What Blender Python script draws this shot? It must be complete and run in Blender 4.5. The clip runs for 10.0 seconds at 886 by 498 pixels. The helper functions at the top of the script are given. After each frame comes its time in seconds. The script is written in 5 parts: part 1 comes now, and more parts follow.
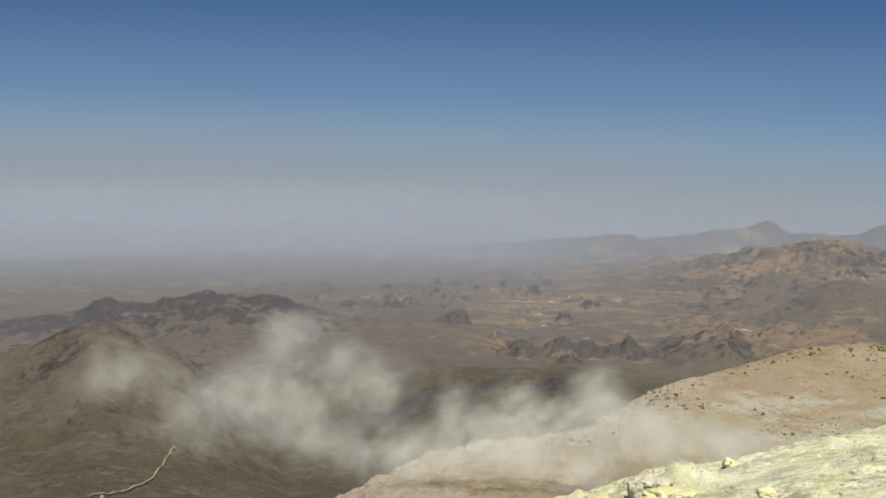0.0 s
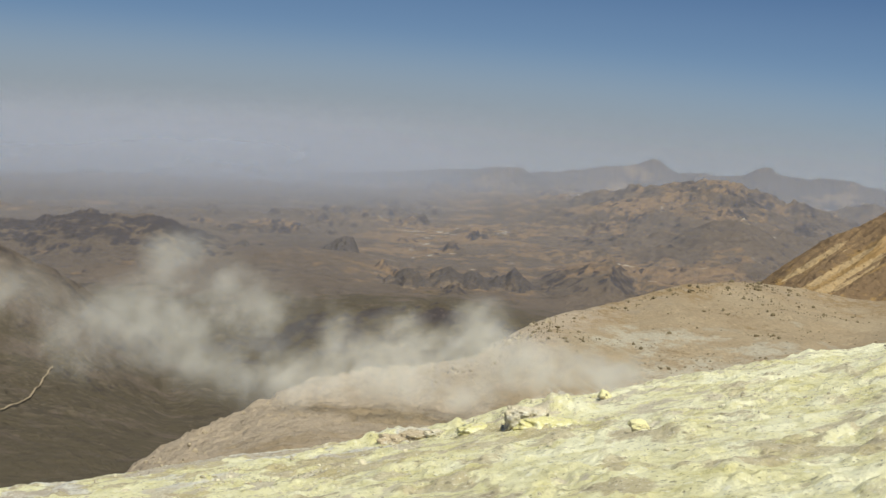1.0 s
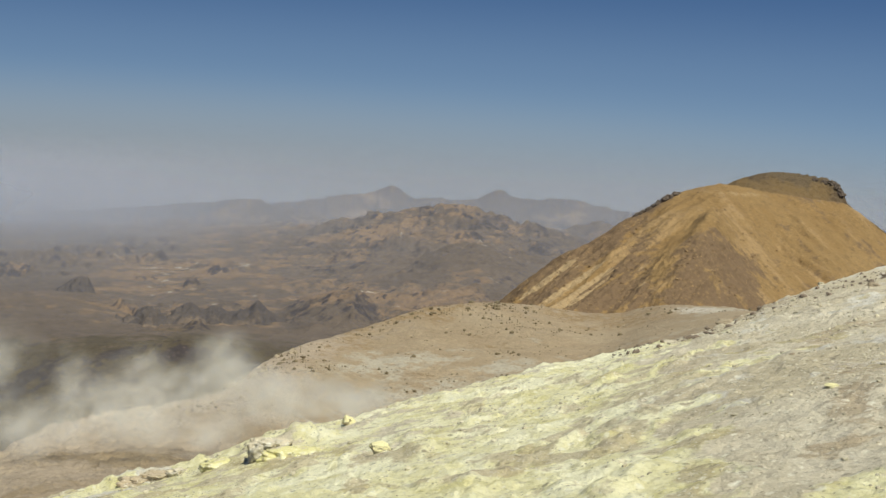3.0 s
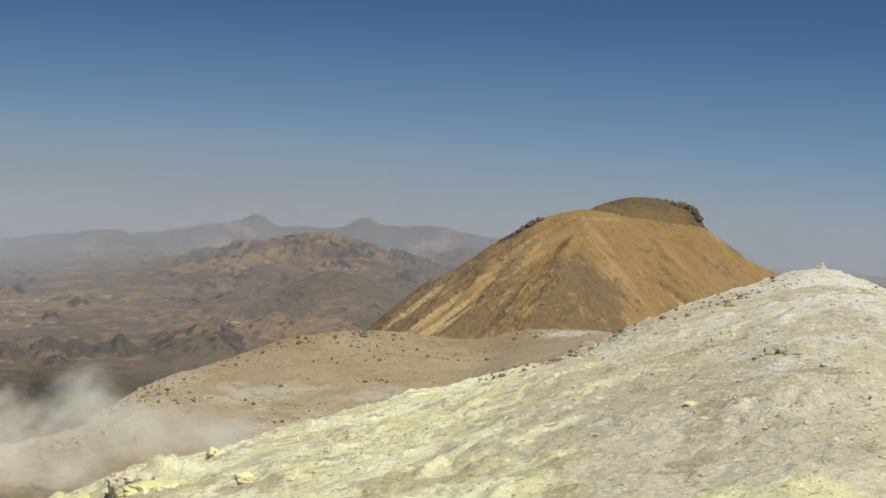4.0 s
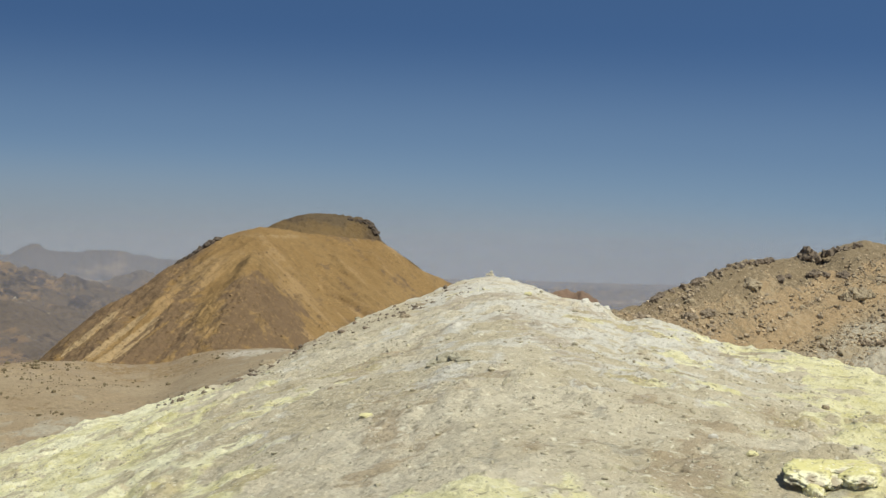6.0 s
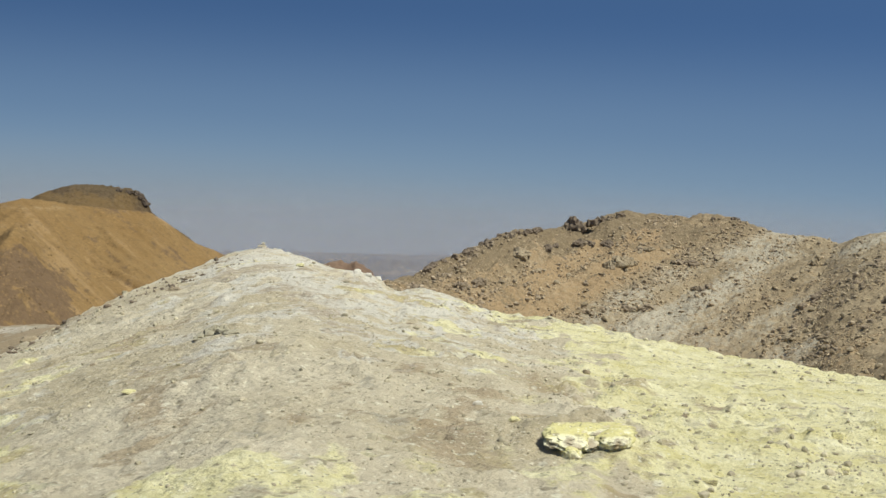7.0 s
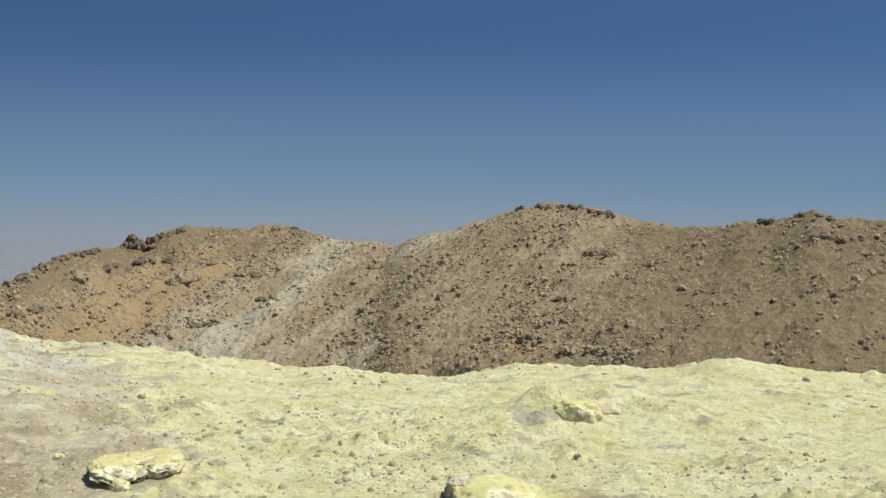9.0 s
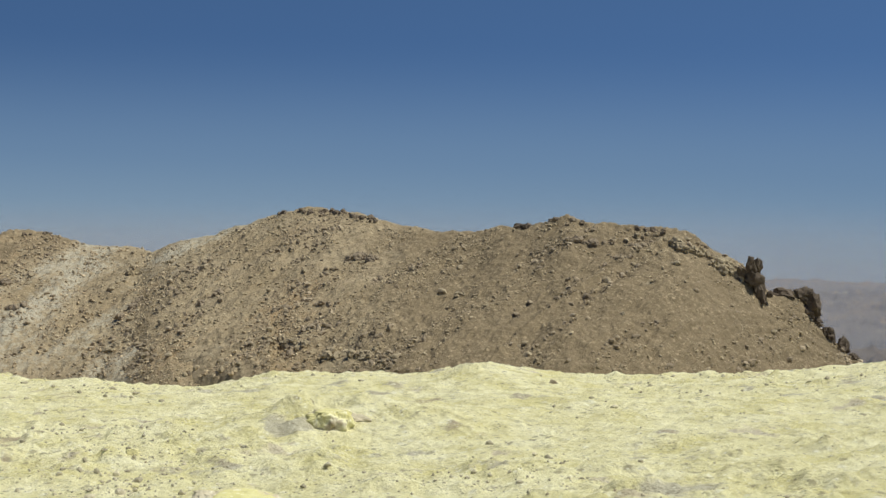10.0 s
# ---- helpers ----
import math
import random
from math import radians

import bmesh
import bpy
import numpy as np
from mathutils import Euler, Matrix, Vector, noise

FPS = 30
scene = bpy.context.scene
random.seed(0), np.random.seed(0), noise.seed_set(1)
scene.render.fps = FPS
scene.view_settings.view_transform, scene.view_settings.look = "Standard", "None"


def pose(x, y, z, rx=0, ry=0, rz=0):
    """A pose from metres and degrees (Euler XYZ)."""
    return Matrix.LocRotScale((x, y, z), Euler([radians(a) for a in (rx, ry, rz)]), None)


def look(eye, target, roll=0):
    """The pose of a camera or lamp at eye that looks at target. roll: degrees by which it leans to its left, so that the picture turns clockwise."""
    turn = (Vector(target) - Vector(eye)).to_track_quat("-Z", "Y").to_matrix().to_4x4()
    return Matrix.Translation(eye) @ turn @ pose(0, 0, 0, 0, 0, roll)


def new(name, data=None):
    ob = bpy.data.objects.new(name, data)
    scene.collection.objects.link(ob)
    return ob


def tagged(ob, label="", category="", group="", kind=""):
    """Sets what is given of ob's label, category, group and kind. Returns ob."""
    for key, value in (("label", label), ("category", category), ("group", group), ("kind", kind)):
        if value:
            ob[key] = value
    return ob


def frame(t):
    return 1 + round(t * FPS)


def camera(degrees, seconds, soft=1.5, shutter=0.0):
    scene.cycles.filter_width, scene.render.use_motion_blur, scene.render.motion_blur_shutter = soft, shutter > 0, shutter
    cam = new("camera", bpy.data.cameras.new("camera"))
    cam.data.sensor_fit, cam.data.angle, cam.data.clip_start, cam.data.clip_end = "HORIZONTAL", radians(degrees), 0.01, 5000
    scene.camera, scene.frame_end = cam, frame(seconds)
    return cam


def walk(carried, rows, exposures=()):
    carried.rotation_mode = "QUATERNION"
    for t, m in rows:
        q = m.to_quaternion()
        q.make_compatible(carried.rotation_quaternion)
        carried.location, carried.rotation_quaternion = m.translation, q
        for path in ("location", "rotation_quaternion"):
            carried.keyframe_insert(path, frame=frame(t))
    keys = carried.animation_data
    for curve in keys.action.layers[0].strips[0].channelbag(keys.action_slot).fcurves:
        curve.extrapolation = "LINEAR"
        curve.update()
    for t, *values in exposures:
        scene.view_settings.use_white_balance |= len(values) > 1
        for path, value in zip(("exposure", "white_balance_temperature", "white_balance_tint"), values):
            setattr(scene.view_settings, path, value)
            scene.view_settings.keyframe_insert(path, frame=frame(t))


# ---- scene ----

# ---------------------------------------------------------------- camera and its walk
cam = camera(37.43, 10.0, soft=1.5)
ROWS = [  # seconds, x, y, z, heading to the right of north, tilt down, lean
    (0.0, -0.409, 0.205, 1.708, -63.802, 5.741, 0.932),
    (0.5, -0.403, 0.215, 1.721, -61.690, 8.017, 2.948),
    (1.0, -0.386, 0.231, 1.708, -58.769, 8.679, 3.497),
    (1.5, -0.356, 0.269, 1.691, -56.156, 8.434, 2.981),
    (2.0, -0.318, 0.283, 1.746, -54.128, 7.412, 1.482),
    (2.5, -0.314, 0.283, 1.700, -51.330, 7.420, 2.055),
    (3.0, -0.305, 0.299, 1.687, -47.480, 6.822, 2.314),
    (4.5, -0.278, 0.348, 1.664, -38.640, 4.978, 2.133),
    (5.0, -0.236, 0.350, 1.670, -35.358, 4.745, 1.949),
    (5.2, -0.244, 0.357, 1.662, -34.505, 4.631, 1.619),
    (6.3, -0.217, 0.408, 1.675, -24.453, 4.318, 0.658),
    (6.5, -0.211, 0.437, 1.667, -22.396, 4.506, 0.398),
    (7.0, -0.183, 0.457, 1.668, -17.771, 5.309, 1.470),
    (7.5, -0.125, 0.454, 1.679, -14.370, 5.259, 0.555),
    (8.0, -0.077, 0.465, 1.682, -8.017, 5.106, -0.019),
    (8.5, -0.053, 0.473, 1.695, -3.816, 5.062, -0.197),
    (9.0, -0.003, 0.449, 1.730, 1.200, 4.588, -0.425),
    (9.5, 0.060, 0.382, 1.761, 5.993, 4.374, -0.831),
    (10.0, 0.103, 0.392, 1.784, 11.543, 4.442, 0.133),
]


def stand(x, y, z, heading, tilt, lean):
    a, b = radians(heading), radians(tilt)
    eye = Vector((x, y, z))
    way = Vector((math.sin(a) * math.cos(b), math.cos(a) * math.cos(b), -math.sin(b)))
    return look(eye, eye + way, lean)


walk(cam, [(row[0], stand(*row[1:])) for row in ROWS], [(0.0, 0.17, 6450, 4), (1.0, 0.15, 6560, 4), (3.0, 0.11, 6600, 4), (5.0, 0.06, 6600, 4), (7.0, 0.02, 6600, 4), (10.0, 0.0, 6560, 4)])

# ---------------------------------------------------------------- world, sun
SUN_AZ, SUN_EL = 95.0, 64.0
world = bpy.data.worlds.new("sky")
scene.world = world
world.use_nodes = True
wn = world.node_tree
wn.nodes.clear()
w_out = wn.nodes.new("ShaderNodeOutputWorld")
w_bg = wn.nodes.new("ShaderNodeBackground")
w_sky = wn.nodes.new("ShaderNodeTexSky")
w_sky.sky_type, w_sky.sun_disc = "NISHITA", False
w_sky.sun_elevation, w_sky.sun_rotation = radians(SUN_EL), radians(SUN_AZ)
w_sky.altitude, w_sky.air_density, w_sky.dust_density, w_sky.ozone_density = 3900, 1.0, 1.0, 1.0
w_co = wn.nodes.new("ShaderNodeTexCoord")
w_up = wn.nodes.new("ShaderNodeVectorMath")
w_up.operation = "ADD"
w_up.inputs[1].default_value = (0, 0, 0.30)  # the horizon dips, seen from the summit
w_steps = []
# paler towards the horizon, then dust, thicker in the west
for west, high, low, colour in ((0.02, 0.088, -0.042, (2.1, 3.3, 5.2, 1)), (0.03, -0.003, -0.083, (3.15, 4.3, 5.7, 1)), (0.06, -0.0375, -0.1225, (3.6, 3.88, 4.38, 1))):
    w_dot = wn.nodes.new("ShaderNodeVectorMath")
    w_dot.operation = "DOT_PRODUCT"
    w_dot.inputs[1].default_value = (west, 0.0, 1.0)
    w_map = wn.nodes.new("ShaderNodeMapRange")
    w_map.interpolation_type = "SMOOTHSTEP"
    w_map.inputs["From Min"].default_value, w_map.inputs["From Max"].default_value = high, low
    w_map.inputs["To Min"].default_value, w_map.inputs["To Max"].default_value = 0.0, 1.0
    w_mix = wn.nodes.new("ShaderNodeMix")
    w_mix.data_type = "RGBA"
    w_mix.inputs[7].default_value = colour
    wn.links.new(w_co.outputs["Generated"], w_dot.inputs[0])
    wn.links.new(w_dot.outputs["Value"], w_map.inputs["Value"])
    wn.links.new(w_map.outputs["Result"], w_mix.inputs[0])
    w_steps.append(w_mix)
w_bg.inputs["Strength"].default_value = 0.075
wn.links.new(w_co.outputs["Generated"], w_up.inputs[0])
wn.links.new(w_up.outputs[0], w_sky.inputs["Vector"])
w_tint = wn.nodes.new("ShaderNodeMix")  # clear dry air at height: a deeper blue
w_tint.data_type, w_tint.blend_type = "RGBA", "MULTIPLY"
w_tint.inputs[0].default_value = 1.0
w_tint.inputs[7].default_value = (0.80, 1.02, 1.22, 1)
wn.links.new(w_sky.outputs[0], w_tint.inputs[6])
wn.links.new(w_tint.outputs[2], w_steps[0].inputs[6])
wn.links.new(w_steps[0].outputs[2], w_steps[1].inputs[6])
wn.links.new(w_steps[1].outputs[2], w_steps[2].inputs[6])
wn.links.new(w_steps[2].outputs[2], w_bg.inputs["Color"])
wn.links.new(w_bg.outputs[0], w_out.inputs[0])

sun = new("sun", bpy.data.lights.new("sun", "SUN"))
sun.data.energy, sun.data.angle, sun.data.color = 4.5, radians(0.55), (1.0, 0.955, 0.88)
sa, se = radians(SUN_AZ), radians(SUN_EL)
sun.matrix_world = look((0, 0, 60), (-math.sin(sa) * math.cos(se) * 10, -math.cos(sa) * math.cos(se) * 10, 60 - math.sin(se) * 10))

# ---------------------------------------------------------------- noise on arrays
def lattice(ix, iy, iz, seed):
    n = (ix * 374761393 + iy * 668265263 + iz * 2147483647 + seed * 1274126177) & 0xFFFFFFFF
    n = ((n ^ (n >> 13)) * 1274126177) & 0xFFFFFFFF
    n = ((n ^ (n >> 16)) * 2246822519) & 0xFFFFFFFF
    return ((n ^ (n >> 15)) & 0xFFFFFF) / 8388607.5 - 1.0


def value_noise(x, y, z=0.0, seed=0):
    x, y, z = np.broadcast_arrays(np.asarray(x, float), np.asarray(y, float), np.asarray(z, float))
    ix, iy, iz = (np.floor(a).astype(np.int64) for a in (x, y, z))
    fx, fy, fz = x - ix, y - iy, z - iz
    ux, uy, uz = (a * a * a * (a * (a * 6 - 15) + 10) for a in (fx, fy, fz))
    out = 0
    flat = not np.any(z)
    for dz in ((0,) if flat else (0, 1)):
        wz = 1 if flat else (uz if dz else 1 - uz)
        for dy in (0, 1):
            wy = uy if dy else 1 - uy
            for dx in (0, 1):
                wx = ux if dx else 1 - ux
                out = out + lattice(ix + dx, iy + dy, iz + dz, seed) * wx * wy * wz
    return out


def fbm(x, y, octaves=4, seed=0, gain=0.5, ridged=False):
    total, amp, norm = 0, 1.0, 0
    for i in range(octaves):
        c, s = math.cos(0.7 * i), math.sin(0.7 * i)
        k = 2.03 ** i
        v = value_noise((x * c - y * s) * k + 17.3 * i, (x * s + y * c) * k - 9.1 * i, 0.0, seed + i)
        if ridged:
            v = 1 - 2 * np.abs(v)
        total, norm, amp = total + amp * v, norm + amp, amp * gain
    return total / norm


def step(a, b, x):
    t = np.clip((x - a) / (b - a), 0, 1)
    return t * t * (3 - 2 * t)


def glide(x, xs, ys):
    """A smooth line through the control points."""
    xs, ys = np.asarray(xs, float), np.asarray(ys, float)
    x = np.clip(x, xs[0], xs[-1])
    m = np.gradient(ys, xs)
    i = np.clip(np.searchsorted(xs, x) - 1, 0, len(xs) - 2)
    h = xs[i + 1] - xs[i]
    t = (x - xs[i]) / h
    lo, hi = np.minimum(ys[i], ys[i + 1]), np.maximum(ys[i], ys[i + 1])
    v = (2 * t**3 - 3 * t**2 + 1) * ys[i] + (t**3 - 2 * t**2 + t) * h * m[i] + (-2 * t**3 + 3 * t**2) * ys[i + 1] + (t**3 - t**2) * h * m[i + 1]
    return np.clip(v, lo - 0.15 * (hi - lo), hi + 0.15 * (hi - lo))


EYE_Z = 1.7


def tan_deg(e):
    return np.tan(np.radians(e))


# ---------------------------------------------------------------- materials
def material(name):
    m = bpy.data.materials.new(name)
    m.use_nodes = True
    nt = m.node_tree
    b = nt.nodes["Principled BSDF"]
    b.inputs["Specular IOR Level"].default_value = 0.15
    b.inputs["Roughness"].default_value = 0.93
    return m, nt, b


def n_noise(nt, scale, detail=6, rough=0.6, stretch=(1, 1, 1), distortion=0.0):
    co = nt.nodes.new("ShaderNodeTexCoord")
    mp = nt.nodes.new("ShaderNodeMapping")
    mp.inputs["Scale"].default_value = stretch
    nz = nt.nodes.new("ShaderNodeTexNoise")
    nz.inputs["Scale"].default_value, nz.inputs["Detail"].default_value = scale, detail
    nz.inputs["Roughness"].default_value, nz.inputs["Distortion"].default_value = rough, distortion
    nt.links.new(co.outputs["Object"], mp.inputs["Vector"])
    nt.links.new(mp.outputs[0], nz.inputs["Vector"])
    return nz.outputs["Fac"]


def n_range(nt, value, a, b, lo=0.0, hi=1.0):
    r = nt.nodes.new("ShaderNodeMapRange")
    r.inputs["From Min"].default_value, r.inputs["From Max"].default_value = a, b
    r.inputs["To Min"].default_value, r.inputs["To Max"].default_value = lo, hi
    nt.links.new(value, r.inputs["Value"])
    return r.outputs["Result"]


def n_mix(nt, fac, a, b, blend="MIX"):
    x = nt.nodes.new("ShaderNodeMix")
    x.data_type, x.blend_type = "RGBA", blend
    for socket, value in ((0, fac), (6, a), (7, b)):
        if hasattr(value, "is_linked"):
            nt.links.new(value, x.inputs[socket])
        elif socket:
            x.inputs[socket].default_value = (*value, 1)
        else:
            x.inputs[socket].default_value = value
    return x.outputs[2]


def n_math(nt, op, a, b):
    x = nt.nodes.new("ShaderNodeMath")
    x.operation, x.use_clamp = op, True
    for i, v in enumerate((a, b)):
        if hasattr(v, "is_linked"):
            nt.links.new(v, x.inputs[i])
        else:
            x.inputs[i].default_value = v
    return x.outputs[0]


def n_attr(nt, name):
    a = nt.nodes.new("ShaderNodeAttribute")
    a.attribute_name = name
    return a.outputs["Fac"]


def n_bump(nt, bsdf, height, distance, strength=1.0, after=None):
    b = nt.nodes.new("ShaderNodeBump")
    b.inputs["Distance"].default_value, b.inputs["Strength"].default_value = distance, strength
    nt.links.new(height, b.inputs["Height"])
    if after is not None:
        nt.links.new(after, b.inputs["Normal"])
    nt.links.new(b.outputs[0], bsdf.inputs["Normal"])
    return b.outputs[0]


def n_cells(nt, scale):
    """Broken pieces: a random value for each, and the distance from its middle."""
    co, v = nt.nodes.new("ShaderNodeTexCoord"), nt.nodes.new("ShaderNodeTexVoronoi")
    v.inputs["Scale"].default_value = scale
    nt.links.new(co.outputs["Object"], v.inputs["Vector"])
    sep = nt.nodes.new("ShaderNodeSeparateColor")
    nt.links.new(v.outputs["Color"], sep.inputs[0])
    return sep.outputs[0], v.outputs["Distance"]


def earth(name, base, dark, light, grain, zones=(), relief=0.05, stretch=(1, 1, 1), gravel=0.0, stony=1.0):
    """Bare ground: two tones, grain at two scales, then zones: (attribute, colour, raggedness)."""
    m, nt, b = material(name)
    big = n_noise(nt, grain * 0.12, 5, 0.6, stretch)
    mid = n_noise(nt, grain, 8, 0.7, stretch)
    fine = n_noise(nt, grain * 7, 6, 0.75)
    col = n_mix(nt, n_range(nt, big, 0.38, 0.62), base, light)
    for attr, colour, ragged in zones:
        edge = n_math(nt, "ADD", n_attr(nt, attr), n_range(nt, mid, 0.3, 0.7, -ragged, ragged))
        col = n_mix(nt, n_range(nt, edge, 0.35, 0.65), col, colour)
    col = n_mix(nt, n_math(nt, "MULTIPLY", n_range(nt, mid, 0.52, 0.72), 0.55), col, dark)
    col = n_mix(nt, n_math(nt, "MULTIPLY", n_range(nt, fine, 0.55, 0.75), 0.35), col, dark)
    last = None
    if gravel:
        patch = n_range(nt, n_noise(nt, gravel * 0.06, 5, 0.65), 0.36, 0.62, 0.25, 1.0)
        for size, share in ((gravel, 0.42 * stony), (gravel * 2.9, 0.38 * stony)):
            each, far_off = n_cells(nt, size)
            core = n_math(nt, "MULTIPLY", n_range(nt, far_off, 0.62, 0.3, 0.0, share), patch)
            col = n_mix(nt, n_math(nt, "MULTIPLY", n_range(nt, each, 0.66, 0.95), core), col, tuple(min(0.8, 1.5 * v) for v in light))
            col = n_mix(nt, n_math(nt, "MULTIPLY", n_range(nt, each, 0.42, 0.05), core), col, tuple(0.85 * v for v in dark))
            last = n_bump(nt, b, n_range(nt, far_off, 0.7, 0.1), 0.16 / size, 0.6, last)
    nt.links.new(col, b.inputs["Base Color"])
    first = n_bump(nt, b, mid, relief, 0.9, last)
    n_bump(nt, b, fine, relief * 0.25, 0.8, first)
    return m


def rock_mat(name, a, c, scale=3.0, crust_colour=None, loose=False, relief=0.003):
    m, nt, b = material(name)
    big, fine = n_noise(nt, scale, 6, 0.65), n_noise(nt, scale * 6, 6, 0.7)
    info = nt.nodes.new("ShaderNodeObjectInfo")
    col = n_mix(nt, n_range(nt, big, 0.35, 0.65), a, c)
    col = n_mix(nt, n_range(nt, info.outputs["Random"], 0, 1, 0.0, 0.25), col, tuple(0.6 * v for v in a))
    if loose:  # each stone of a heap has its own tone
        one = nt.nodes.new("ShaderNodeNewGeometry").outputs["Random Per Island"]
        col = n_mix(nt, n_range(nt, one, 0.45, 0.0, 0.0, 0.4), col, tuple(0.5 * v for v in a))
        col = n_mix(nt, n_range(nt, one, 0.65, 1.0, 0.0, 0.7), col, tuple(1.45 * v for v in c))
    if crust_colour:  # sulphur settles on what faces up
        geo, sep = nt.nodes.new("ShaderNodeNewGeometry"), nt.nodes.new("ShaderNodeSeparateXYZ")
        nt.links.new(geo.outputs["Normal"], sep.inputs[0])
        top = n_math(nt, "ADD", n_range(nt, sep.outputs["Z"], -0.1, 0.55), n_range(nt, big, 0.3, 0.7, -0.4, 0.4))
        skin = n_mix(nt, n_range(nt, n_noise(nt, scale * 2.2, 5, 0.7), 0.4, 0.62), crust_colour, tuple(0.78 * v for v in crust_colour))
        col = n_mix(nt, n_range(nt, top, 0.3, 0.6), col, skin)
    col = n_mix(nt, n_math(nt, "MULTIPLY", n_range(nt, fine, 0.5, 0.75), 0.5), col, tuple(0.45 * v for v in a))
    nt.links.new(col, b.inputs["Base Color"])
    n_bump(nt, b, fine, relief, 0.8)
    return m


def crust(name, relief, tone=1.0):
    """Ash and clay with a brittle crust of sulphur; colours vary at three scales."""
    m, nt, b = material(name)
    big, mid, small, fine = n_noise(nt, 0.35, 5, 0.6), n_noise(nt, 1.7, 8, 0.72), n_noise(nt, 5.5, 7, 0.72), n_noise(nt, 19, 5, 0.7)
    calm = n_noise(nt, 1.3, 5, 0.55)
    def ragged(attr, k):
        edge = n_math(nt, "ADD", n_attr(nt, attr), n_range(nt, calm, 0.3, 0.7, -k, k))
        return n_range(nt, n_math(nt, "ADD", edge, n_range(nt, small, 0.3, 0.7, -0.16, 0.16)), 0.4, 0.58)
    col = n_mix(nt, n_range(nt, big, 0.4, 0.6), (0.55, 0.475, 0.32), (0.67, 0.60, 0.44))
    col = n_mix(nt, n_math(nt, "MULTIPLY", ragged("white", 0.6), 0.7), col, (0.70, 0.68, 0.60))
    yellow = n_mix(nt, n_range(nt, mid, 0.38, 0.62), (0.71 * tone, 0.65 * tone, 0.305 * tone**2), (0.87 * tone, 0.825 * tone, 0.53 * tone**2))
    col = n_mix(nt, n_math(nt, "MULTIPLY", ragged("sulphur", 0.55), 0.93), col, yellow)
    col = n_mix(nt, n_math(nt, "MULTIPLY", ragged("cream", 0.5), 0.85), col, (0.90, 0.86, 0.59))
    col = n_mix(nt, n_math(nt, "MULTIPLY", ragged("grey", 0.55), 0.8), col, (0.47, 0.43, 0.33))
    col = n_mix(nt, n_math(nt, "MULTIPLY", ragged("rust", 0.5), 0.55), col, (0.36, 0.26, 0.15))
    col = n_mix(nt, n_math(nt, "MULTIPLY", n_range(nt, small, 0.54, 0.72), 0.5), col, (0.30, 0.265, 0.165))
    col = n_mix(nt, n_math(nt, "MULTIPLY", n_range(nt, fine, 0.57, 0.72), 0.5), col, (0.24, 0.21, 0.135))
    col = n_mix(nt, n_math(nt, "MULTIPLY", n_range(nt, fine, 0.42, 0.3), 0.4), col, (0.82, 0.8, 0.68))
    for size, lo in ((11.0, 0.86), (30.0, 0.82)):  # crumbs, pale and dark
        each, far_off = n_cells(nt, size)
        core = n_range(nt, n_math(nt, "ADD", far_off, n_range(nt, fine, 0.3, 0.7, 0.0, 0.3)), 0.62, 0.4)
        col = n_mix(nt, n_math(nt, "MULTIPLY", n_range(nt, each, lo, lo + 0.08, 0, 0.6), core), col, (0.86, 0.83, 0.66))
        col = n_mix(nt, n_math(nt, "MULTIPLY", n_range(nt, each, 0.13, 0.07, 0, 0.65), core), col, (0.25, 0.215, 0.14))
    nt.links.new(col, b.inputs["Base Color"])
    one = n_bump(nt, b, mid, 0.09 * relief, 0.9)
    two = n_bump(nt, b, small, 0.068 * relief, 0.95, one)
    n_bump(nt, b, fine, 0.018 * min(1.0, 2 * relief), 0.9, two)
    return m


M_MOUND = crust("sulphur_crust", 1.0)
M_LUMP = crust("sulphur_lump_crust", 0.15, 0.84)
M_TAN = earth("pale_tan_earth", (0.30, 0.228, 0.14), (0.19, 0.148, 0.092), (0.355, 0.28, 0.178), 0.7,
              (("pale", (0.42, 0.375, 0.28), 0.4), ("rust", (0.265, 0.187, 0.098), 0.45), ("white", (0.56, 0.51, 0.41), 0.35), ("pink", (0.39, 0.315, 0.225), 0.4)), 0.3, gravel=2.2)
M_GOLD = earth("golden_scree", (0.25, 0.156, 0.062), (0.112, 0.075, 0.04), (0.278, 0.181, 0.077), 0.22,
               (("streak", (0.345, 0.23, 0.108), 0.25), ("brown", (0.18, 0.12, 0.068), 0.45), ("pale", (0.40, 0.29, 0.155), 0.3)), 0.9, gravel=0.9)
M_CAP = earth("dark_lava", (0.132, 0.092, 0.052), (0.055, 0.043, 0.03), (0.155, 0.115, 0.066), 0.3, (("gold", (0.205, 0.137, 0.062), 0.4),), 1.6, gravel=0.4)
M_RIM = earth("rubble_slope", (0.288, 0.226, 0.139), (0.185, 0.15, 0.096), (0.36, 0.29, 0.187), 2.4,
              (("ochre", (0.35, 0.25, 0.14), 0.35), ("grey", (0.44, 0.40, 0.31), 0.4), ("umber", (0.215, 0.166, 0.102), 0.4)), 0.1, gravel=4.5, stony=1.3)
M_VALLEY = earth("valley_earth", (0.134, 0.104, 0.078), (0.072, 0.058, 0.047), (0.165, 0.127, 0.094), 0.03,
                 (("ochre", (0.265, 0.178, 0.105), 0.4), ("olive", (0.112, 0.09, 0.056), 0.3), ("rock", (0.072, 0.06, 0.058), 0.4), ("pale", (0.44, 0.375, 0.28), 0.25)), 9.0, gravel=0.11)
M_FARROCK = earth("far_dark_rock", (0.086, 0.072, 0.064), (0.052, 0.046, 0.043), (0.105, 0.085, 0.068), 0.03, (("ochre", (0.24, 0.175, 0.115), 0.4),), 5.0, gravel=0.12)
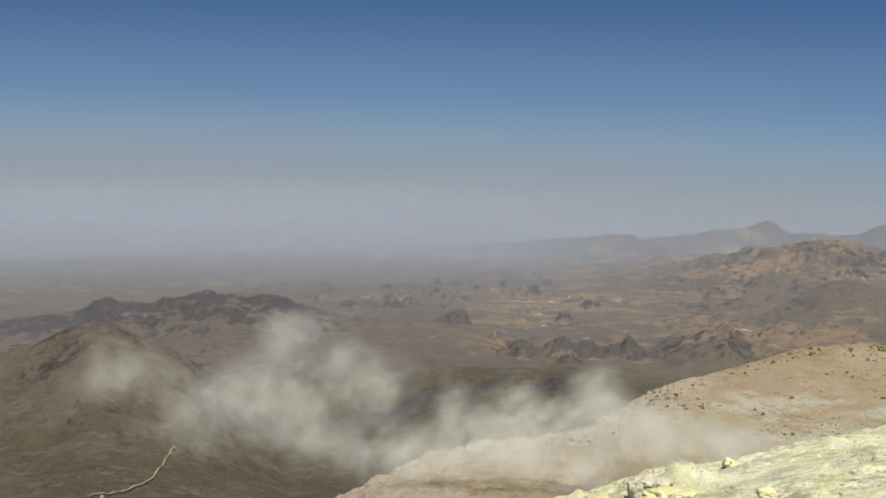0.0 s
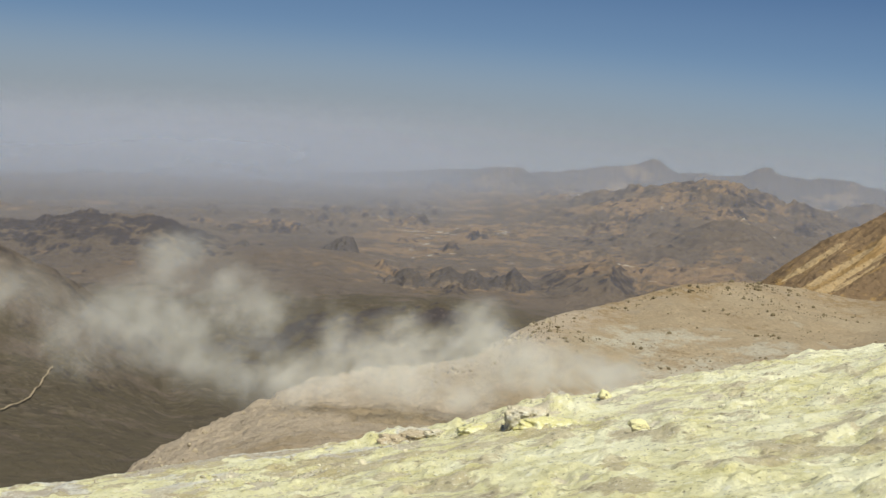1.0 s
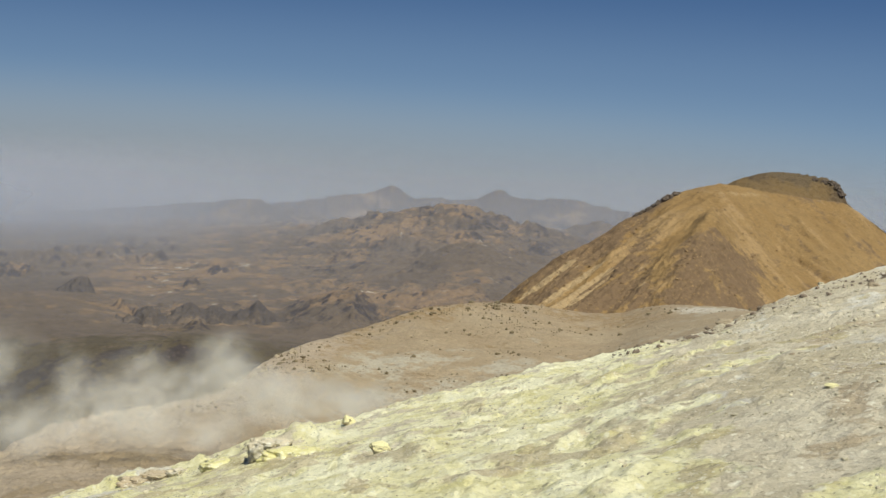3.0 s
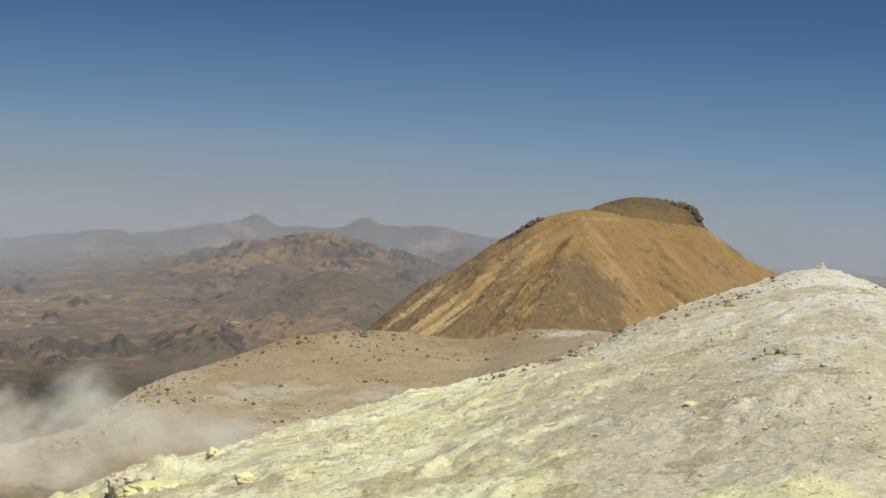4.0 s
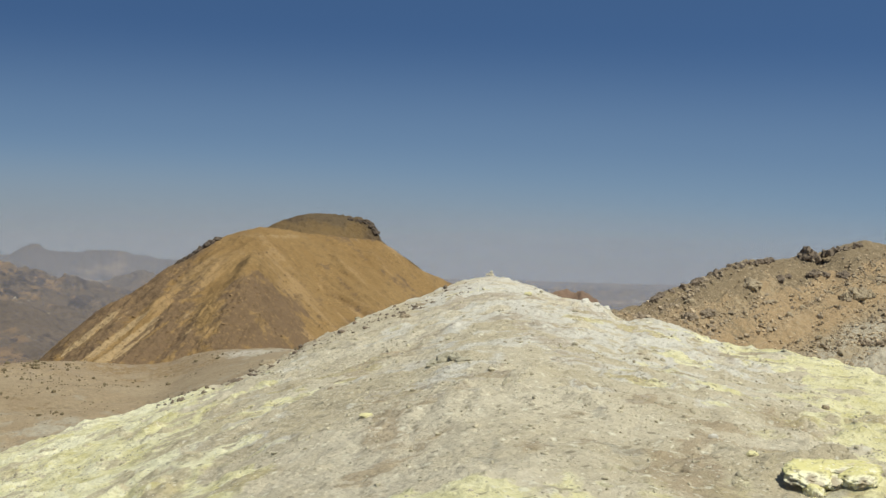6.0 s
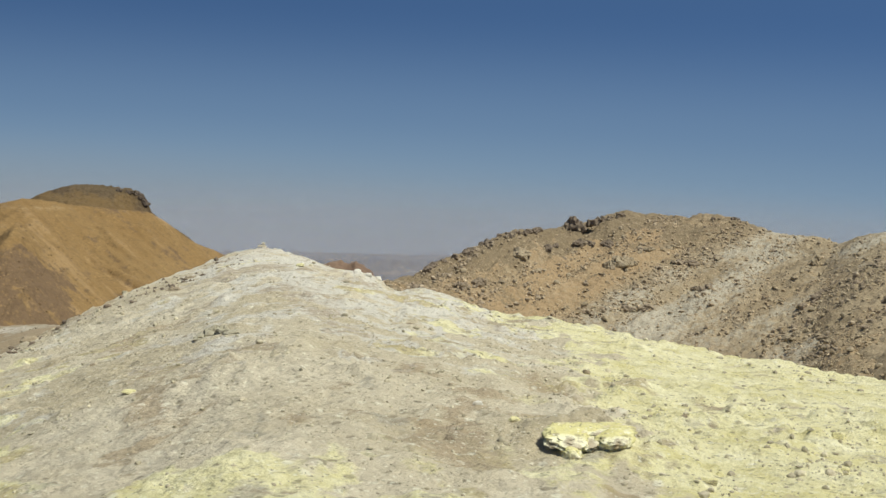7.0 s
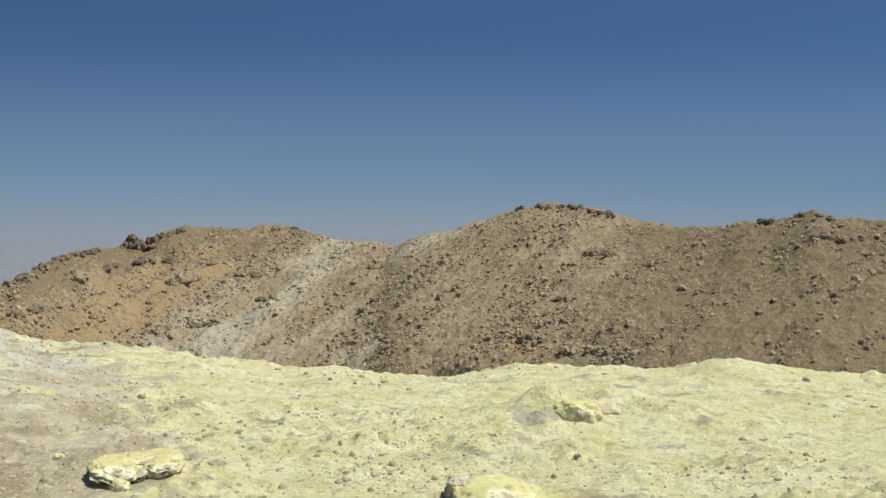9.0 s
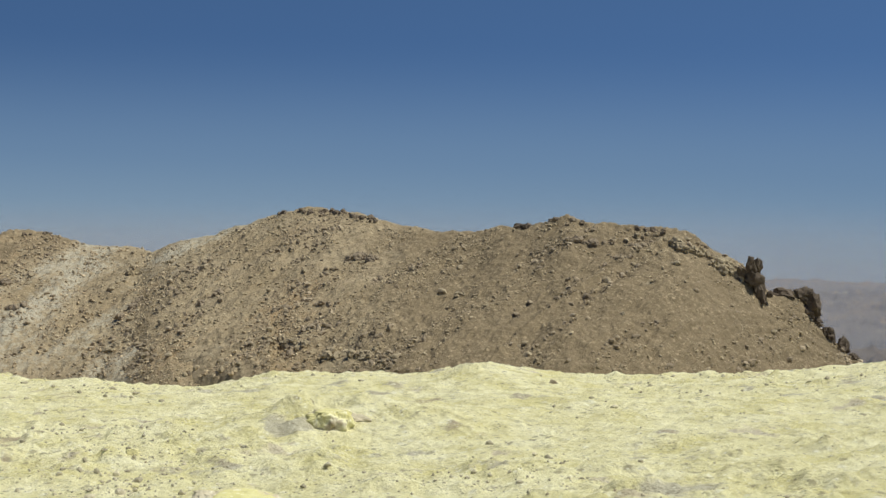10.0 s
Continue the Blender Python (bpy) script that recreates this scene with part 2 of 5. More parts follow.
M_BOULDER = rock_mat("brown_boulder", (0.33, 0.27, 0.18), (0.43, 0.355, 0.24), 2.0, relief=0.012)
M_DARKROCK = rock_mat("dark_boulder", (0.25, 0.2, 0.142), (0.35, 0.282, 0.2), 2.0, relief=0.015)
M_SULROCK = rock_mat("sulphur_rock", (0.55, 0.49, 0.31), (0.44, 0.39, 0.26), 6.0, (0.80, 0.74, 0.40))
M_GREYROCK = rock_mat("grey_rock", (0.54, 0.475, 0.33), (0.66, 0.585, 0.42), 5.0)
M_OUTCROP = rock_mat("olive_grey_rock", (0.36, 0.33, 0.235), (0.50, 0.46, 0.34), 6.0)
M_PALEROCK = rock_mat("chalky_rock", (0.68, 0.65, 0.56), (0.76, 0.72, 0.6), 5.0)
M_CRUMB = rock_mat("crust_crumb", (0.46, 0.41, 0.285), (0.57, 0.515, 0.365), 6.0, None, True)
M_SCREE = rock_mat("scree_stone", (0.40, 0.325, 0.21), (0.50, 0.41, 0.275), 1.3, None, True, 0.006)
M_DARKSCREE = rock_mat("dark_scree", (0.30, 0.24, 0.165), (0.40, 0.325, 0.228), 1.3, None, True, 0.006)
M_LAVAROCK = rock_mat("lava_rock", (0.105, 0.082, 0.062), (0.17, 0.132, 0.098), 2.0, relief=0.02)
M_RUSTROCK = rock_mat("ochre_stone", (0.41, 0.315, 0.2), (0.52, 0.415, 0.28), 1.3, None, True, 0.006)
M_GOLDSTONE = rock_mat("golden_brown_stone", (0.21, 0.14, 0.075), (0.29, 0.195, 0.1), 0.5, None, True, 0.03)
M_KNOLL = rock_mat("rust_knoll", (0.17, 0.115, 0.08), (0.25, 0.17, 0.115), 0.9, relief=0.06)
M_CRESTROCK = rock_mat("weathered_crest_rock", (0.17, 0.135, 0.1), (0.26, 0.205, 0.148), 2.0, relief=0.015)
M_SCRUB = rock_mat("dry_scrub", (0.15, 0.12, 0.07), (0.21, 0.165, 0.095), 4.0)


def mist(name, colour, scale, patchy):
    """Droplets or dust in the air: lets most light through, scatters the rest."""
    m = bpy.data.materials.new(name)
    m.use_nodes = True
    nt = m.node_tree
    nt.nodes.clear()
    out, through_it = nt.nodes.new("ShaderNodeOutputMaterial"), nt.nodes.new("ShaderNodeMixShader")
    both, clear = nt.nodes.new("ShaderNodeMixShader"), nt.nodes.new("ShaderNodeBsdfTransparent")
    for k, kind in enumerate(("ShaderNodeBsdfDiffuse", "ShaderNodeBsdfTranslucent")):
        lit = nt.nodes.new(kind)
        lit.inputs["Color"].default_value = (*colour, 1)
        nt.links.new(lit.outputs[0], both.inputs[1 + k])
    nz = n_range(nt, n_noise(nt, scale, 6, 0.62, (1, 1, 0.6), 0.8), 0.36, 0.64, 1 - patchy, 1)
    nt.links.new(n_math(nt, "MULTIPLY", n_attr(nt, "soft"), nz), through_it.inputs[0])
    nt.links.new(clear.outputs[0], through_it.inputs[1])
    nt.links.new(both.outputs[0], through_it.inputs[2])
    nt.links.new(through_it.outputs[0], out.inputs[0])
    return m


M_STEAM = mist("steam", (0.82, 0.79, 0.70), 0.45, 0.55)
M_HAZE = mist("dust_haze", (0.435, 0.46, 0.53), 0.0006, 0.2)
scene.cycles.transparent_max_bounces = 96

# ---------------------------------------------------------------- mesh helpers
def mesh_from(name, verts, faces, mat, attrs=None, smooth=True):
    me = bpy.data.meshes.new(name)
    verts, faces = np.asarray(verts, np.float32), np.asarray(faces, np.int32)
    k = faces.shape[1]
    me.vertices.add(len(verts))
    me.vertices.foreach_set("co", verts.ravel())
    me.loops.add(faces.size)
    me.loops.foreach_set("vertex_index", faces.ravel())
    me.polygons.add(len(faces))
    me.polygons.foreach_set("loop_start", np.arange(0, faces.size, k, dtype=np.int32))
    me.polygons.foreach_set("use_smooth", np.full(len(faces), smooth))
    for key, values in (attrs or {}).items():
        a = me.attributes.new(key, "FLOAT", "POINT")
        a.data.foreach_set("value", np.asarray(values, np.float32).ravel())
    me.update(calc_edges=True)
    me.materials.append(mat)
    return me


def grid_mesh(name, x, y, z, mat, attrs=None, closed=False):
    """A sheet over a grid of places (rows by columns); closed joins the last row to the first."""
    n, k = x.shape
    verts = np.stack([x, y, z], -1).reshape(-1, 3)
    i = np.arange(n if closed else n - 1)[:, None]
    j = np.arange(k - 1)[None, :]
    a = i * k + j
    b = ((i + 1) % n) * k + j
    faces = np.stack([a, a + 1, b + 1, b], -1).reshape(-1, 4)
    return mesh_from(name, verts, faces, mat, attrs)


def polar(az, r):
    a = np.radians(az)
    return np.sin(a) * r, np.cos(a) * r


def thing(name, me, label, category, kind="", group=""):
    return tagged(new(name, me), label, category, group, kind)


def part(name, me, parent, label=""):
    ob = new(name, me)
    ob.parent = parent
    return tagged(ob, label)


# ---------------------------------------------------------------- the sulphur mound underfoot
CREST_AZ = [-180, -110, -77, -67, -61.6, -56.4, -54.3, -51.3, -48.2, -45, -43, -40.8, -38.7, -37, -34.9, -32.5, -30, -27.8, -25.7, -24, -22.8,
            -20.6, -20, -19, -17.2, -16, -13.6, -10, -7.7, -5.5, -3.4, -1, 1.5, 3.4, 5, 7.6, 11.3, 13.3, 15.6, 17, 20, 23, 26.3, 30, 60, 180]
CREST_Z = [-1.5, -4.5, -5.85, -5.75, -5.68, -5.3, -5.05, -4.986, -4.611, -4.271, -4.016, -3.944, -3.706, -3.671, -3.371, -2.861, -2.447, -2.294, -2.071, -2.236, -2.271, -2.028, -2.149, -1.93, -1.849, -1.878, -1.706, -1.653, -1.623, -1.666, -1.66, -1.76, -1.71, -1.577, -1.511, -1.469, -1.4, -1.271, -1.368, -1.437, -1.432, -1.383, -1.271, -1.098, -0.8, -1.5]


def mound_crest(az):
    az = (np.asarray(az, float) + 180) % 360 - 180
    rc = glide(az, [-180, -90, -72, -60, -50, -40, -30, -25, -20, -15, -10, 0, 10, 30, 90, 180], [20, 21, 22.5, 24.4, 26.4, 28.5, 34.5, 39.5, 30.4, 24.5, 21.5, 19.5, 18.4, 18.4, 19, 20])
    return rc, glide(az, CREST_AZ, CREST_Z)


SWELLS = (  # az, distance, half width across and along, height
    (-11.7, 9.6, 0.46, 0.46, 0.15), (3.3, 8.6, 0.38, 0.32, 0.13), (6.7, 12.9, 1.15, 0.65, 0.21), (4.5, 12.1, 0.7, 0.55, 0.08), (13.6, 17.4, 0.7, 0.6, 0.10),
    (-53.9, 19.9, 0.8, 0.6, 0.26), (-56.6, 20.6, 0.6, 0.45, 0.14), (-60.0, 22.2, 0.9, 0.45, 0.2), (-27.4, 15.9, 0.35, 0.4, 0.06), (-21.4, 29.5, 0.7, 0.6, 0.12))


def mound_z(az, r):
    rc, zc = mound_crest(az)
    zs = np.mean([mound_crest(az + k)[1] for k in (-9, -6, -3, 0, 3, 6, 9)], axis=0)
    p = 1 + 0.62 / np.abs(zs)
    d = np.maximum(r - rc, 0)
    slope = p * zs / rc
    back = zc + slope * d - 0.022 * np.minimum(d, 14) ** 2 - 0.62 * np.maximum(d - 14, 0)
    q = np.minimum(r, rc) / rc
    z = np.where(r < rc, zs * q ** p + (zc - zs) * q ** 7, back)
    x, y = polar(az, r)
    amp = np.clip(r / 6, 0.15, 1)
    z = z + amp * (0.10 * fbm(x * 0.45, y * 0.45, 4, 3) * np.clip((rc - r) / 6, 0.35, 1) + 0.035 * fbm(x * 1.7, y * 1.7, 4, 8) + 0.05 * np.maximum(fbm(x * 1.1, y * 1.1, 3, 21, ridged=True), 0.25))
    lump = fbm(x * 2.6, y * 2.6, 4, 23)
    for saz, sr, across, along, high in SWELLS:
        sx, sy = polar(saz, sr)
        ca, sa_ = math.cos(radians(saz)), math.sin(radians(saz))
        u, v = (x - sx) * ca - (y - sy) * sa_, (x - sx) * sa_ + (y - sy) * ca
        z = z + high * np.exp(-(u / across) ** 2 - (v / along) ** 2) * (1 + 0.7 * lump)
    return z + amp * 0.15 * np.maximum(lump - 0.05, 0) * (0.4 + 0.6 * step(-0.3, 0.3, fbm(x * 0.25, y * 0.25, 3, 27))) + amp * 0.02 * fbm(x * 9, y * 9, 3, 29)


def build_mound():
    fine = np.linspace(-88, 36, 1020)
    az = np.concatenate([fine, np.linspace(36, 272, 110)[1:-1]])
    r = np.concatenate([[0.05, 0.6, 1.4, 2.4, 3.4, 4.4], np.geomspace(5.2, 46, 370), [50, 56, 64, 74]])
    A, R = np.meshgrid(az, r, indexing="ij")
    z = mound_z(A, R)
    x, y = polar(A, R)
    rc, _ = mound_crest(A)
    q = R / rc
    az2 = (A + 180) % 360 - 180
    n1, n2 = fbm(x * 0.22, y * 0.22, 4, 31), fbm(x * 0.9, y * 0.9, 4, 37)
    n3 = fbm(az2 * 0.16, q * 9.0, 5, 41)  # bands along the slope
    n4 = fbm(az2 * 0.5, q * 22.0, 4, 43)
    wide = step(4.0, 8.0, R)  # close by, patches have no grain
    n3, n4 = n3 * wide + n1 * (1 - wide), n4 * wide + n2 * (1 - wide)
    left = step(-33.5, -39.5, az2 + (R - 14) * 0.1)
    right = step(-16, -6, az2 + (R - 14) * 0.3)
    left, right = (v * wide + 0.6 * (1 - wide) for v in (left, right))
    low = step(10.0, 7.5, R) * step(-36, -28, az2) * step(-6, -12, az2)
    sul = np.maximum.reduce([0.93 * left, 0.95 * right, 0.6 * low]) + 0.35 * n1 + (0.3 * n2 + (0.4 + 0.35 * left) * n3) * (1 - 0.7 * right) + 0.35 * n4 * (1 - 0.4 * right)
    sul = sul - 0.75 * step(-49, -57, az2) * step(0.55, 0.75, q) * step(-0.1, 0.25, n3)
    white = step(11, 20, R) * step(-33, -25, az2) * step(-9, -15, az2) * 0.6 + 0.08 + 0.45 * n1 + 0.3 * n2 + 0.4 * n4 + 0.4 * left + 0.3 * right * n2 + 0.8 * np.exp(-((az2 - 2.5) / 0.9) ** 2 - ((R - 12.2) / 0.75) ** 2) + 0.7 * step(-57, -62, az2) * step(0.72, 0.85, q)
    grey = -0.55 * left + 0.55 * fbm(x * 0.35 + 9, y * 0.35, 5, 47) + 0.5 * n4 * (n1 < 0) + (0.5 + 1.1 * n2 + 0.3 * n4) * np.exp(-((az2 - 5.1) / 1.2) ** 2 - ((R - 12.0) / 0.6) ** 2) + 0.75 * np.exp(-((az2 - 21) / 3) ** 2 - ((R - 9) / 1.2) ** 2)
    rust = 0.25 + 0.55 * wide * fbm(az2 * 0.3 + 5, q * 9, 5, 53) - 0.3 * right + 0.5 * step(-49, -57, az2) * step(0.6, 0.8, q) * step(0.0, 0.3, n3) + 0.9 * np.exp(-((az2 + 10.0) / 1.0) ** 2 - ((R - 13.9 - 0.25 * (az2 + 10)) / 0.3) ** 2)
    cream = left * (0.36 + 0.6 * n1 + 0.45 * n4 + 0.25 * n2) - 0.3 * step(-49, -57, az2) * step(0.55, 0.75, q)
    zone = {"sulphur": sul, "cream": cream, "white": white, "grey": grey, "rust": rust}
    me = grid_mesh("sulphur_mound", x, y, z, M_MOUND, {k: np.clip(v, 0, 1) for k, v in zone.items()}, closed=True)
    return thing("sulphur_mound", me, "broad bare mound crusted with pale yellow sulphur and white ash", "mound", "structure")


build_mound()

# ---------------------------------------------------------------- landforms seen over its crest
def skyline_land(name, label, category, mat, az, crest_el, crest_r, foot_el, foot_r, bulge=0.0, back=0.5, rows=110, relief=None, attrs=None, back_len=0.35, kind="structure"):
    """A ridge: a face rises from its foot to its crest and falls away behind. All arrays run over az."""
    zc, zf = EYE_Z + crest_r * tan_deg(crest_el), EYE_Z + foot_r * tan_deg(foot_el)
    u = np.concatenate([np.linspace(-0.25, 0, 6)[:-1], np.linspace(0, 1, rows), 1 + np.linspace(0, 1, 22)[1:] ** 1.5])
    A, U = np.meshgrid(az, u, indexing="ij")
    f, c = foot_r[:, None], crest_r[:, None]
    up = np.clip(U, None, 1)
    R = np.where(U <= 1, f + (c - f) * U, c + (U - 1) * c * back_len)
    t = np.clip(U, 0, 1)
    face = zf[:, None] + (zc - zf)[:, None] * (t + bulge * t * (1 - t))
    z = np.where(U < 0, zf[:, None] + U * 0.9 * (c - f), np.where(U <= 1, face, zc[:, None] - (R - c) * back * np.clip((U - 1) * 4, 0.1, 1)))
    x, y = polar(A, R)
    if relief is not None:
        z = z + relief(x, y, A, U, R)
    data = attrs(x, y, A, U, R, z) if attrs else None
    return thing(name, grid_mesh(name, x, y, z, mat, data), label, category, kind), (x, y, z)


# the tan saddle and its low ridge
t_az = np.linspace(-90, -18, 620)
t_el = glide(t_az, [-90, -80, -72, -70.5, -68, -65.6, -62, -60, -56.4, -55.7, -54, -52.2, -50.7, -48.3, -46.2, -44.3, -42, -39.5, -38, -36, -30, -18],
             [-26, -22.5, -18.8, -17.8, -16.5, -15.2, -14.3, -13.9, -12.9, -12.4, -11.4, -10.8, -10.3, -9.5, -9.15, -9.0, -9.2, -9.25, -8.85, -8.62, -9.3, -11])
t_rc = glide(t_az, [-90, -72, -68, -64, -60, -56, -50, -45, -40, -36, -30, -18], [50, 60, 70, 85, 100, 122, 150, 165, 172, 160, 130, 100])
m_rc, m_zc = mound_crest(t_az)
t_fr = m_rc + np.minimum(16, (t_rc - m_rc) * 0.35)
facing = glide(t_az, [-90, -64, -56, -50, -40, -18], [0, 0, 0.6, 1, 1, 1])  # beyond the hollow the slope turns towards the mound
t_fr = t_fr * (1 - facing) + 0.7 * t_rc * facing
t_fe = np.degrees(np.arctan2(m_zc - EYE_Z, m_rc)) - 0.9


def tan_relief(x, y, A, U, R):
    g = np.clip(np.minimum(U, 1.15 - U) * 4, 0.12, 1)
    return (1.1 * fbm(x * 0.03, y * 0.03, 4, 61) * g + 0.3 * fbm(x * 0.15, y * 0.15, 4, 67) + (0.1 + 0.3 * step(-54, -60, A)) * fbm(x * 0.5, y * 0.5, 4, 68, ridged=True) + 0.12 * fbm(x * 0.08, y * 0.08, 3, 66, ridged=True) * g) * step(20, 70, R)


def tan_zones(x, y, A, U, R, z):
    n = fbm(x * 0.05, y * 0.05, 5, 71)
    m = fbm(x * 0.16, y * 0.16, 5, 76, 0.6)
    pale = 0.42 * step(0.85, 0.1, U) + 0.7 * n + 0.45 * m + 0.3 * fbm(x * 0.5, y * 0.5, 3, 72) + 0.8 * np.exp(-((A + 36) / 1.8) ** 2 - ((U - 0.93) / 0.1) ** 2)
    rust = step(0.55, 0.98, U) * (0.45 + 0.25 * step(-45, -52, A)) + 0.6 * fbm(x * 0.08, y * 0.08, 4, 73) - 0.5 * m + 0.3 * step(0.9, 0.99, U) * step(-44, -47, A)
    white = 1.0 * np.exp(-((A + 36.6) / 1.5) ** 2 - ((U - 0.94) / 0.1) ** 2) + 0.8 * np.exp(-((A + 55) / 9) ** 2 - ((U - 0.09) / 0.1) ** 2) + 0.5 * n + 0.45 * step(-52, -57, A) * fbm(x * 0.12, y * 0.05, 4, 74) - 0.1
    pink = step(-50, -56, A) * (0.55 + 0.7 * fbm(x * 0.12, y * 0.12, 4, 75)) + 0.35 * step(0.5, 0.9, U)
    return {"pale": np.clip(pale, 0, 1), "rust": np.clip(rust, 0, 1), "white": np.clip(white, 0, 1), "pink": np.clip(pink, 0, 1)}


saddle, SADDLE = skyline_land("saddle_ridge", "low tan earth ridge with a rounded crest and pale patches", "ridge", M_TAN, t_az, t_el, t_rc, t_fe, t_fr, 0.25, 0.7, 120, tan_relief, tan_zones)

# the golden mountain with its dark cap
g_az = np.linspace(-52, -14, 640)
g_el = glide(g_az, [-52, -47, -44.7, -43.4, -42.3, -40.9, -39.7, -38.9, -37.7, -36.5, -35.5, -34, -32.5, -31.2, -30.4, -30, -28.8, -27.5, -25, -20, -14],
             [-16, -11, -8.9, -7.8, -6.9, -6.15, -5.25, -4.85, -4.1, -3.65, -3.5, -3.55, -3.7, -3.85, -3.95, -4.2, -5.08, -5.7, -6.8, -9, -12])
g_rc = glide(g_az, [-52, -44, -40, -36, -33, -30, -26, -14], [430, 455, 475, 490, 505, 515, 520, 520])
g_fr = g_rc - 105 + 10 * np.sin(np.radians(g_az * 22))
g_fe = np.minimum(g_el - 1.6, -10.2 + 0 * g_az)


def g_line(A, U):
    """Roughly the tangent of the elevation angle on the smooth face."""
    top, foot = glide(A[:, 0], g_az, g_el)[:, None], glide(A[:, 0], g_az, g_fe)[:, None]
    return tan_deg(foot + (top - foot) * np.clip(U, 0, 1.05))


def flanks(A, e, across, along, octaves, seed, gain=0.5, ridged=False):
    """Noise drawn out down the fall line of each of the two flanks that meet at the spur."""
    k = step(-38.6, -33.6, A + 0.25 * (e + 5))
    west = fbm((e - 0.78 * A) * across, (A + e) * along, octaves, seed, gain, ridged)
    east = fbm((e + 0.95 * A) * across + 3.1, (A - e) * along, octaves, seed + 40, gain, ridged)
    return west * (1 - k) + east * k


def golden_relief(x, y, A, U, R):
    g = np.clip(np.minimum(U, 1.1 - U) * 5, 0.05, 1)
    e = np.degrees(np.arctan2(g_line(A, U), 1.0))
    gully, rills = flanks(A, e, 1.5, 0.2, 4, 83, 0.5, True), flanks(A, e, 5.0, 0.35, 4, 87, 0.6, True)
    bent = A + 1.1 * fbm(x * 0.025, y * 0.025, 4, 84)
    spur = np.exp(-((bent + 35.6 + 0.6 * (1 - U)) / (0.5 + 2.9 * np.clip(0.72 - U, 0, 1))) ** 2) * step(0.80, 0.55, U)
    bowl = np.exp(-((A + 32.9) / 1.5) ** 2 - ((U - 0.6) / 0.28) ** 2)
    rocky = step(-36.8, -38.5, A) + spur
    return g * (1.6 * gully + 0.6 * rills + 1.6 * fbm(x * 0.03, y * 0.03, 4, 85)) + 5.5 * spur * (1 + 0.5 * fbm(x * 0.05, y * 0.05, 3, 88)) - 6.0 * bowl + g * rocky * 1.2 * fbm(x * 0.16, y * 0.16, 5, 89, 0.65, ridged=True) + 0.5 * fbm(x * 0.15, y * 0.15, 4, 86) * step(0.3, 0.9, 1.2 - U)


def golden_zones(x, y, A, U, R, z):
    e = np.degrees(np.arctan2(z - EYE_Z, R))
    n, m = fbm(x * 0.04, y * 0.04, 4, 91), fbm(x * 0.12, y * 0.12, 4, 92)
    n5, n6 = flanks(A, e, 1.8, 0.22, 5, 93, 0.6), flanks(A, e, 6.0, 0.3, 4, 94, 0.6)
    streak = 0.28 + 0.8 * n5 + 0.55 * n6 + 0.25 * n
    fan = np.abs(A + 35.4 + 0.12 * (e + 8)) - (0.15 + 1.45 * np.sqrt(np.maximum(-5.25 - e, 0)))
    brown_fan = step(0.7, -0.7, fan + 1.5 * n + 0.7 * n6 + 0.5 * m) * step(-5.1, -5.6, e + 0.3 * m)
    west = step(-36.6, -39.6, A + 0.4 * n)
    left_brown = west * step(-0.14, 0.22, 0.9 * flanks(A, e, 1.9, 0.2, 5, 95, 0.6) + 0.35 * n6)
    shoulder = step(-37.0, -38.4, A) * step(-1.5, -0.6, e - (-4.6 + 0.85 * (A + 39.0))) * (0.65 + 0.6 * n)
    brown = np.maximum.reduce([brown_fan * (0.8 + 0.5 * n + 0.4 * m), 0.85 * left_brown, shoulder]) + 0.45 * step(-34.8, -33.5, A) * step(0.0, 0.4, flanks(A, e, 2.4, 0.25, 5, 96, 0.6) + 0.3 * n6) + 0.5 * step(-34.2, -32.6, A) * step(-4.3, -3.8, e + 0.3 * n6)
    pale = 0.5 * np.exp(-((A + 35) / 2.0) ** 2 - ((e + 3.8) / 0.15) ** 2) + 0.7 * west * step(0.12, 0.36, flanks(A, e, 3.1, 0.16, 4, 97)) * step(-6.3, -7.3, e)
    return {"streak": np.clip(streak, 0, 1), "brown": np.clip(brown, 0, 1), "pale": np.clip(pale, 0, 1)}


golden, GOLDEN = skyline_land("golden_mountain", "golden brown scree mountain with a dark flat lava cap", "mountain", M_GOLD, g_az, g_el, g_rc, g_fe, g_fr, 0.25, 0.55, 150, golden_relief, golden_zones, 0.2)

c_az = np.linspace(-36.4, -28.6, 230)
c_el = glide(c_az, [-36.4, -35.5, -35.0, -34.3, -33.5, -32.6, -31.8, -31.1, -30.85, -30.75, -30.62, -30.5, -30.42, -30.2, -29.4, -28.6], [-4.3, -3.5, -3.17, -3.0, -2.87, -2.86, -2.87, -3.03, -3.2, -3.35, -3.42, -3.75, -3.95, -4.2, -4.7, -5.3])
c_rc = np.full_like(c_az, 560.0)
c_fe, c_fr = np.minimum(c_el - 0.5, -4.6), c_rc - glide(c_az, [-36.4, -33, -31, -28.6], [70, 60, 22, 16])


def cap_relief(x, y, A, U, R):
    return (0.15 + 1.0 * step(-32.2, -31.2, A)) * fbm(A * 3.2, U * 2.5, 4, 101, ridged=True) * np.clip(1.15 - U, 0.15, 1) + 1.9 * fbm(x * 0.10, y * 0.10, 5, 103, 0.65) + 1.2 * step(-34.5, -31.5, A) * fbm(x * 0.22, y * 0.22, 4, 104, 0.65, ridged=True)


def cap_zones(x, y, A, U, R, z):
    e = np.degrees(np.arctan2(z - EYE_Z, R))
    fall = fbm(A * 2.6 + 0.8 * e, e * 0.8, 5, 105, 0.6)
    return {"gold": np.clip(step(-2.98, -3.5, e + 0.4 * fall) * step(-30.7, -31.6, A) + 0.3 * step(-33, -35, A) * fall + 0.12, 0, 1)}


